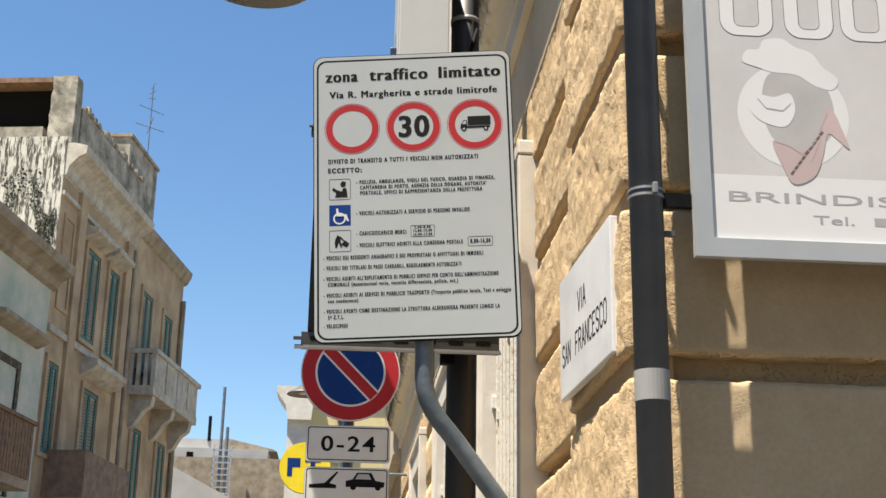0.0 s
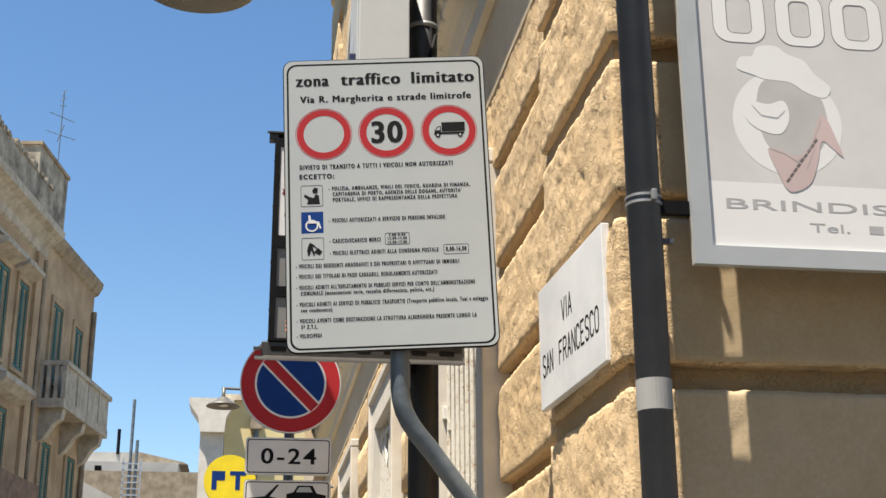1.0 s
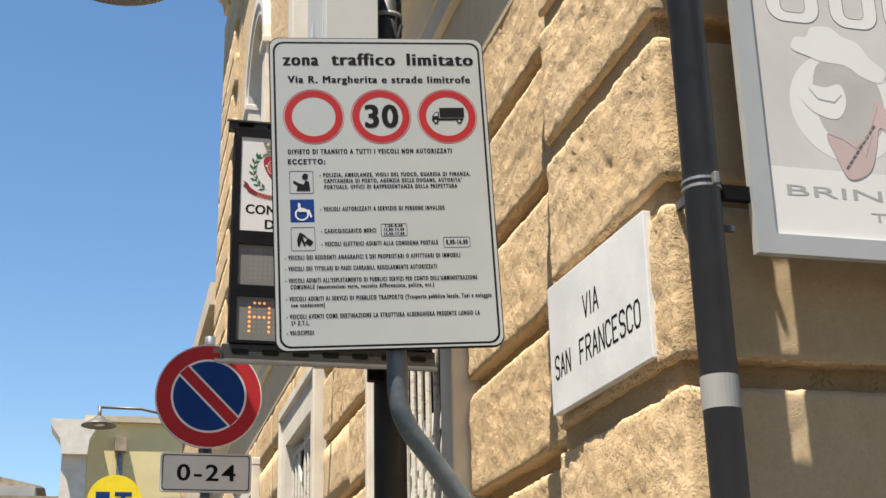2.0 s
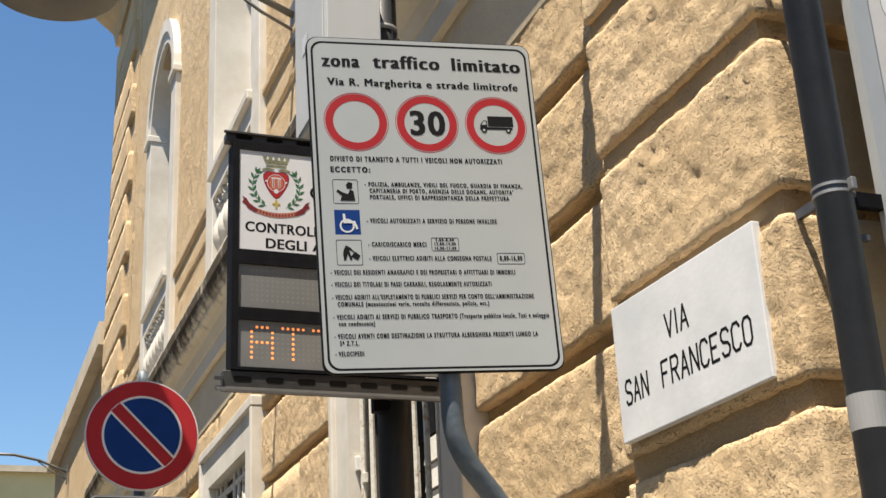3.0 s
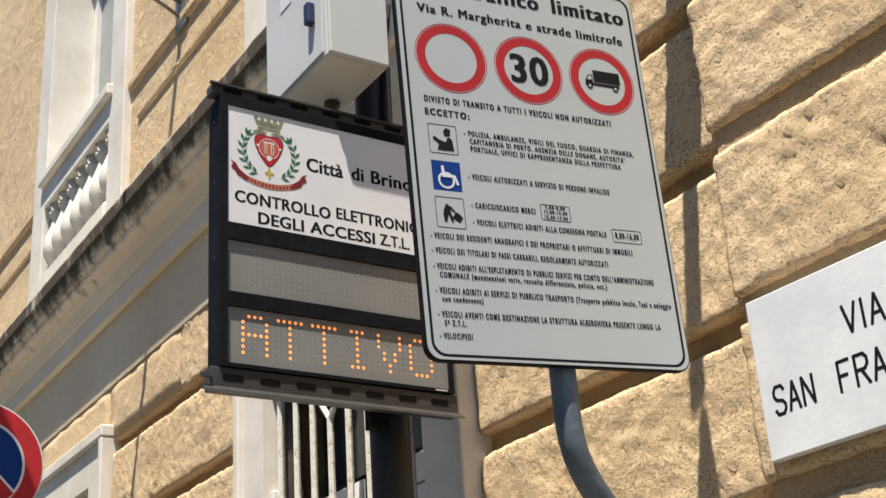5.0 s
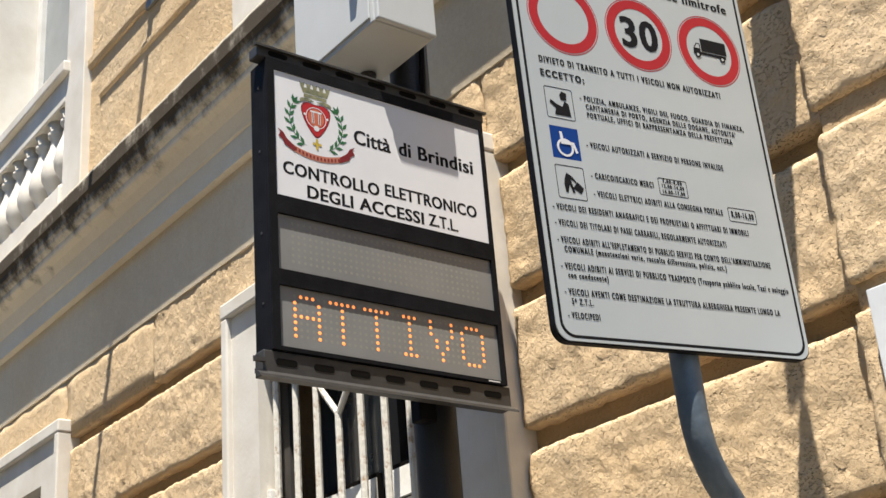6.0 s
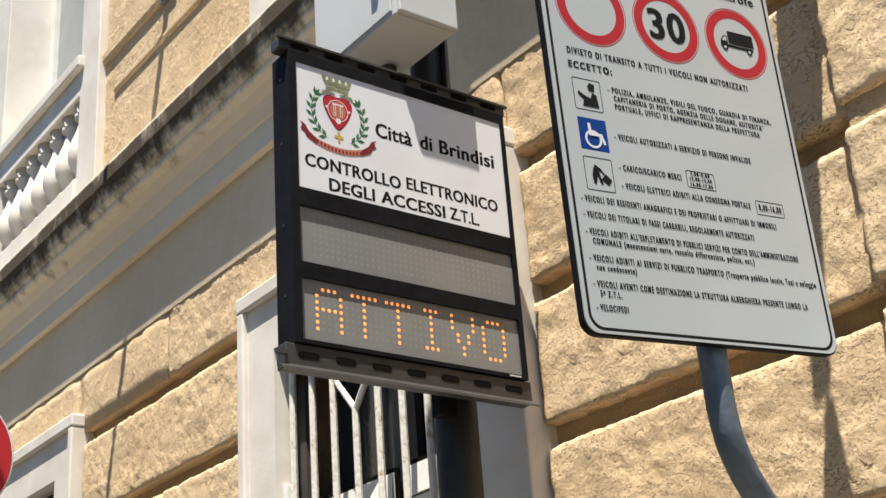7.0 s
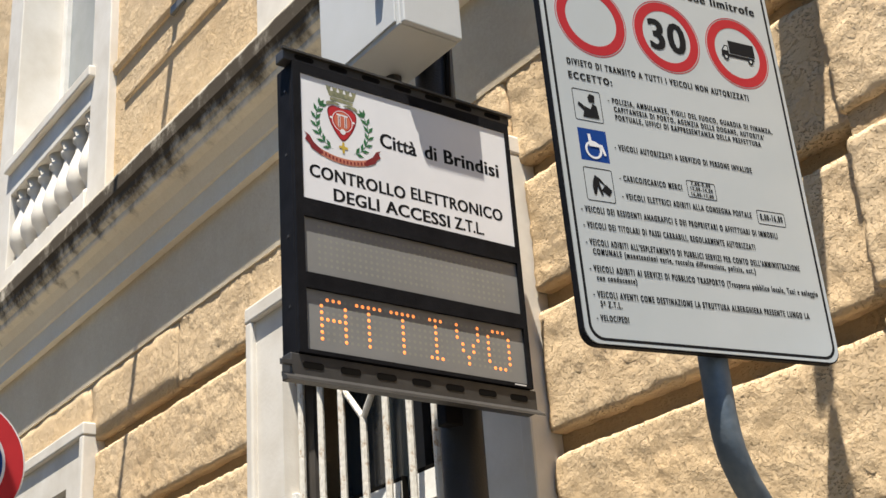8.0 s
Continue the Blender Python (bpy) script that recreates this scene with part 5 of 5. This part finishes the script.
tower = thing("roof_tower", FAC, "stained square stair tower on the roof", "roof tower")
part("wall", box(su(33.0), su(35.5), 0.2, 2.5, 12.3, 15.25), GRIMY, tower)
part("coping", box(su(32.95), su(35.55), 0.15, 2.55, 15.25, 15.34), OLDSTONE, tower)

stone_house = slab_house("balcony_house", 33.5, 38.35, 12.75, PLASTER_B, "ochre house with a stone balcony on brackets")
part("cornice", prism([(0.0, 12.75), (-0.07, 12.8), (-0.18, 13.0), (-0.2, 13.14), (0.5, 13.2), (0.5, 12.75)], su(33.5), su(38.5), "x"), OLDSTONE, stone_house, "worn stone eaves cornice")
for y0, y1, z0, z1 in ((34.45, 35.35, 9.4, 11.45), (36.5, 37.3, 9.4, 11.35), (34.45, 35.25, 5.6, 7.8), (36.75, 37.55, 5.4, 7.8)):
    shuttered(stone_house, y0, y1, z0, z1)
bal = part("stone_balcony", box(su(34.0), su(38.4), -0.66, 0.0, 8.55, 8.78), PALE, stone_house, "grey stone balcony with pierced balustrade")
part("handrail", box(su(33.95), su(38.45), -0.72, -0.56, 9.62, 9.74), PALE, bal)
part("handrail", box(su(33.95), su(34.12), -0.56, 0.0, 9.62, 9.74), PALE, bal)
for k in range(4):
    a = su(34.1) + k * 1.1
    part("front_panel", box(a, a + 0.95, -0.66, -0.60, 8.78, 9.62), PALE, bal)
    part("post", box(a - 0.15, a, -0.69, -0.58, 8.78, 9.62), PALE, bal)
for k in range(3):
    part("upright", box(su(33.98), su(34.08), -0.48 + k * 0.2, -0.38 + k * 0.2, 8.78, 9.62), PALE, bal)
for y in (34.2, 36.1, 37.9):
    part("bracket", prism([(0.0, 7.7), (-0.15, 7.8), (-0.35, 8.15), (-0.55, 8.3), (-0.6, 8.55), (0.0, 8.55)], su(y), su(y) + 0.3, "x"), PALE, bal)
part("downpipe", tube([(su(38.2), -0.08, 0), (su(38.2), -0.08, 12.2)], 0.07, 10), OLDSTONE, stone_house)

# plain house across the side street, behind the walker
across = thing("corner_house_across", None, "plain ochre house across the side street", "house")
part("wall", box(1.0, 16, -14, -5.5, 0, 11), PLASTER_B, across)
part("cornice", box(0.7, 16, -14.2, -5.2, 11, 11.4), OLDSTONE, across)

# ---- aerial on the roof ----
aer = thing("roof_aerial", pose(-5.75, 35.6, 16.42), "thin metal television aerial on a mast", "aerial")
part("mast", tube([(0, 0, -3.2), (0, 0, 1.55)], 0.016, 8), STEEL, aer)
for z, w, a in ((1.5, 0.05, 0.4), (1.3, 0.1, 0.4), (1.1, 0.1, 0.4), (0.75, 0.35, 0.3), (0.25, 0.45, 1.9), (0.2, 0.42, 0.35)):
    part("rod", tube([(-w * math.cos(a), -w * math.sin(a), z + 0.12 * math.sin(3 * z)), (w * math.cos(a), w * math.sin(a), z - 0.12 * math.sin(3 * z))], 0.011, 6), STEEL, aer)

# ---- far end of the street ----
LIME = material("dusty_limewash", (0.42, 0.41, 0.39), 0.9, color2=(0.33, 0.32, 0.30), scale=0.8)
end_wall = thing("far_wall", None, "old brown stone wall closing the street", "wall")
part("wall", box(-16, 6, 60, 61, 0, 11.0), OLDSTONE, end_wall)
white = thing("white_house", None, "small white rooftop houses in the distance", "house")
part("wall", box(-12, -3.4, 63, 70, 0, 11.9), LIME, white)
part("wall", box(-12, -5.6, 64, 70, 11.9, 12.5), LIME, white)
part("roof", prism([(-5.6, 11.9), (-3.0, 11.9), (-3.2, 12.0), (-5.5, 12.5)], 63.5, 69), OLDSTONE, white)
part("window", box(-7.2, -6.9, 62.97, 63.02, 11.4, 11.7), SHADEDARK, white)
part("chimney", tube([(-6.3, 64, 12.4), (-6.3, 64, 13.6)], 0.08, 10), DARK, white)
shed = thing("lean_to_roof", None, "whitewashed sloping roof of a low shed before the old wall", "roof")
part("slope", prism([(-8.6, 10.95), (-8.6, 8.4), (-3.6, 8.4)], 57.5, 58.7), LIME, shed)
part("wall", box(-8.6, -3.7, 57.6, 58.6, 0.0, 8.38), LIME, shed)

mast = thing("lattice_mast", pose(-5.15, 59, 0), "tall grey steel chimney mast with a ladder frame", "mast")
part("flue", tube([(-0.16, 0, 0), (-0.10, 0, 14.0)], 0.07, 12), STEEL, mast)
part("flue", tube([(0.14, 0, 0), (0.14, 0, 12.2)], 0.07, 12), STEEL, mast)
for k in range(20):
    part("rung", box(-0.42, 0.36, -0.1, -0.04, 6.0 + k * 0.27, 6.05 + k * 0.27), ALU, mast)
for x in (-0.42, 0.33):
    part("rail", box(x, x + 0.06, -0.1, -0.04, 0, 11.4), ALU, mast)

# ---- hewn stones of the rusticated walls ----
PITCH, FIRST, JOINT = 0.412, 2.430, 0.060
COURSES = [(FIRST + PITCH * k + JOINT / 2, FIRST + PITCH * (k + 1) - JOINT / 2) for k in range(-6, 4)]
COURSES[-1] = (COURSES[-1][0], 4.03)


def stone(x0, x1, y0, y1, z0, z1, parent, seed, cell=0.05, rough=0.009, r=0.02, name="stone", mat=STONE):
    return part(name, rough_block(x0, x1, y0, y1, z0, z1, r, cell, rough, seed), mat, parent, "", True)


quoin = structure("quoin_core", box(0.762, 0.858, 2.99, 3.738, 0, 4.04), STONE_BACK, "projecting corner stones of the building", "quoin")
for n, (z0, z1) in enumerate(COURSES):
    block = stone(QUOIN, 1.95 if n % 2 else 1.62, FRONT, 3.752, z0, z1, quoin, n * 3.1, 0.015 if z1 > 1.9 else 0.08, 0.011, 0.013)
    # away from the arris the side-street face is smooth, with shade in its colour
    block.data.materials.append(STONE_SOUTH_SHADED)
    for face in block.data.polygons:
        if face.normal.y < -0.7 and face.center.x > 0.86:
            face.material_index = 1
for n, (z0, z1) in enumerate(COURSES):
    near = z1 > 2.2
    spans = []
    rr = random.Random(n + 11)
    stops = sorted([(c - 0.80, c + 0.80) for c in BAYS]) if z0 < 3.6 else []
    edges = [3.758] + [v for s in stops for v in s] + [END]
    for a, c in zip(edges[0::2], edges[1::2]):
        k = max(1, round((c - a) / rr.uniform(0.75, 1.15)))
        cuts = [a + (c - a) * i / k + (rr.uniform(-0.12, 0.12) if 0 < i < k else 0) for i in range(k + 1)]
        spans += list(zip(cuts, cuts[1:]))
    for a, c in spans:
        far = a > 7
        stone(WALL, 0.88, a + 0.002, c - 0.002, z0, z1, wall_west, n * 7 + a, (0.09 if far else 0.017) if near else 0.15, 0.010, 0.014)
for n, (z0, z1) in enumerate(COURSES):
    xs = [1.952 if n % 2 else 1.622, 2.5, 3.3]
    for a, c in zip(xs, xs[1:]):
        # these side-street stones take the darker, shade-coloured tufa too
        stone(a + 0.002, c - 0.002, FRONT, 3.05, z0, z1, wall_south, n * 5 + a + 40, 0.06 if z1 > 1.9 and a < 1.5 else 0.15, 0.005, 0.016, "stone", STONE_SOUTH_SHADED)
# end stones of the upper floor
upper_quoin = structure("quoin_upper", box(WALL - 0.012, WALL + 0.05, 14.05, END + 0.004, 4.83, 10.6), STONE_UP, "flat end strip of the upper floor", "quoin")
for k in range(13):
    z = 4.9 + k * 0.415
    part("stone", rough_block(WALL - 0.06, WALL + 0.04, 14.25 if k % 2 else 14.5, END + 0.05, z, z + 0.392, 0.011, 0.06, 0.012, k), STONE, upper_quoin, "", True)
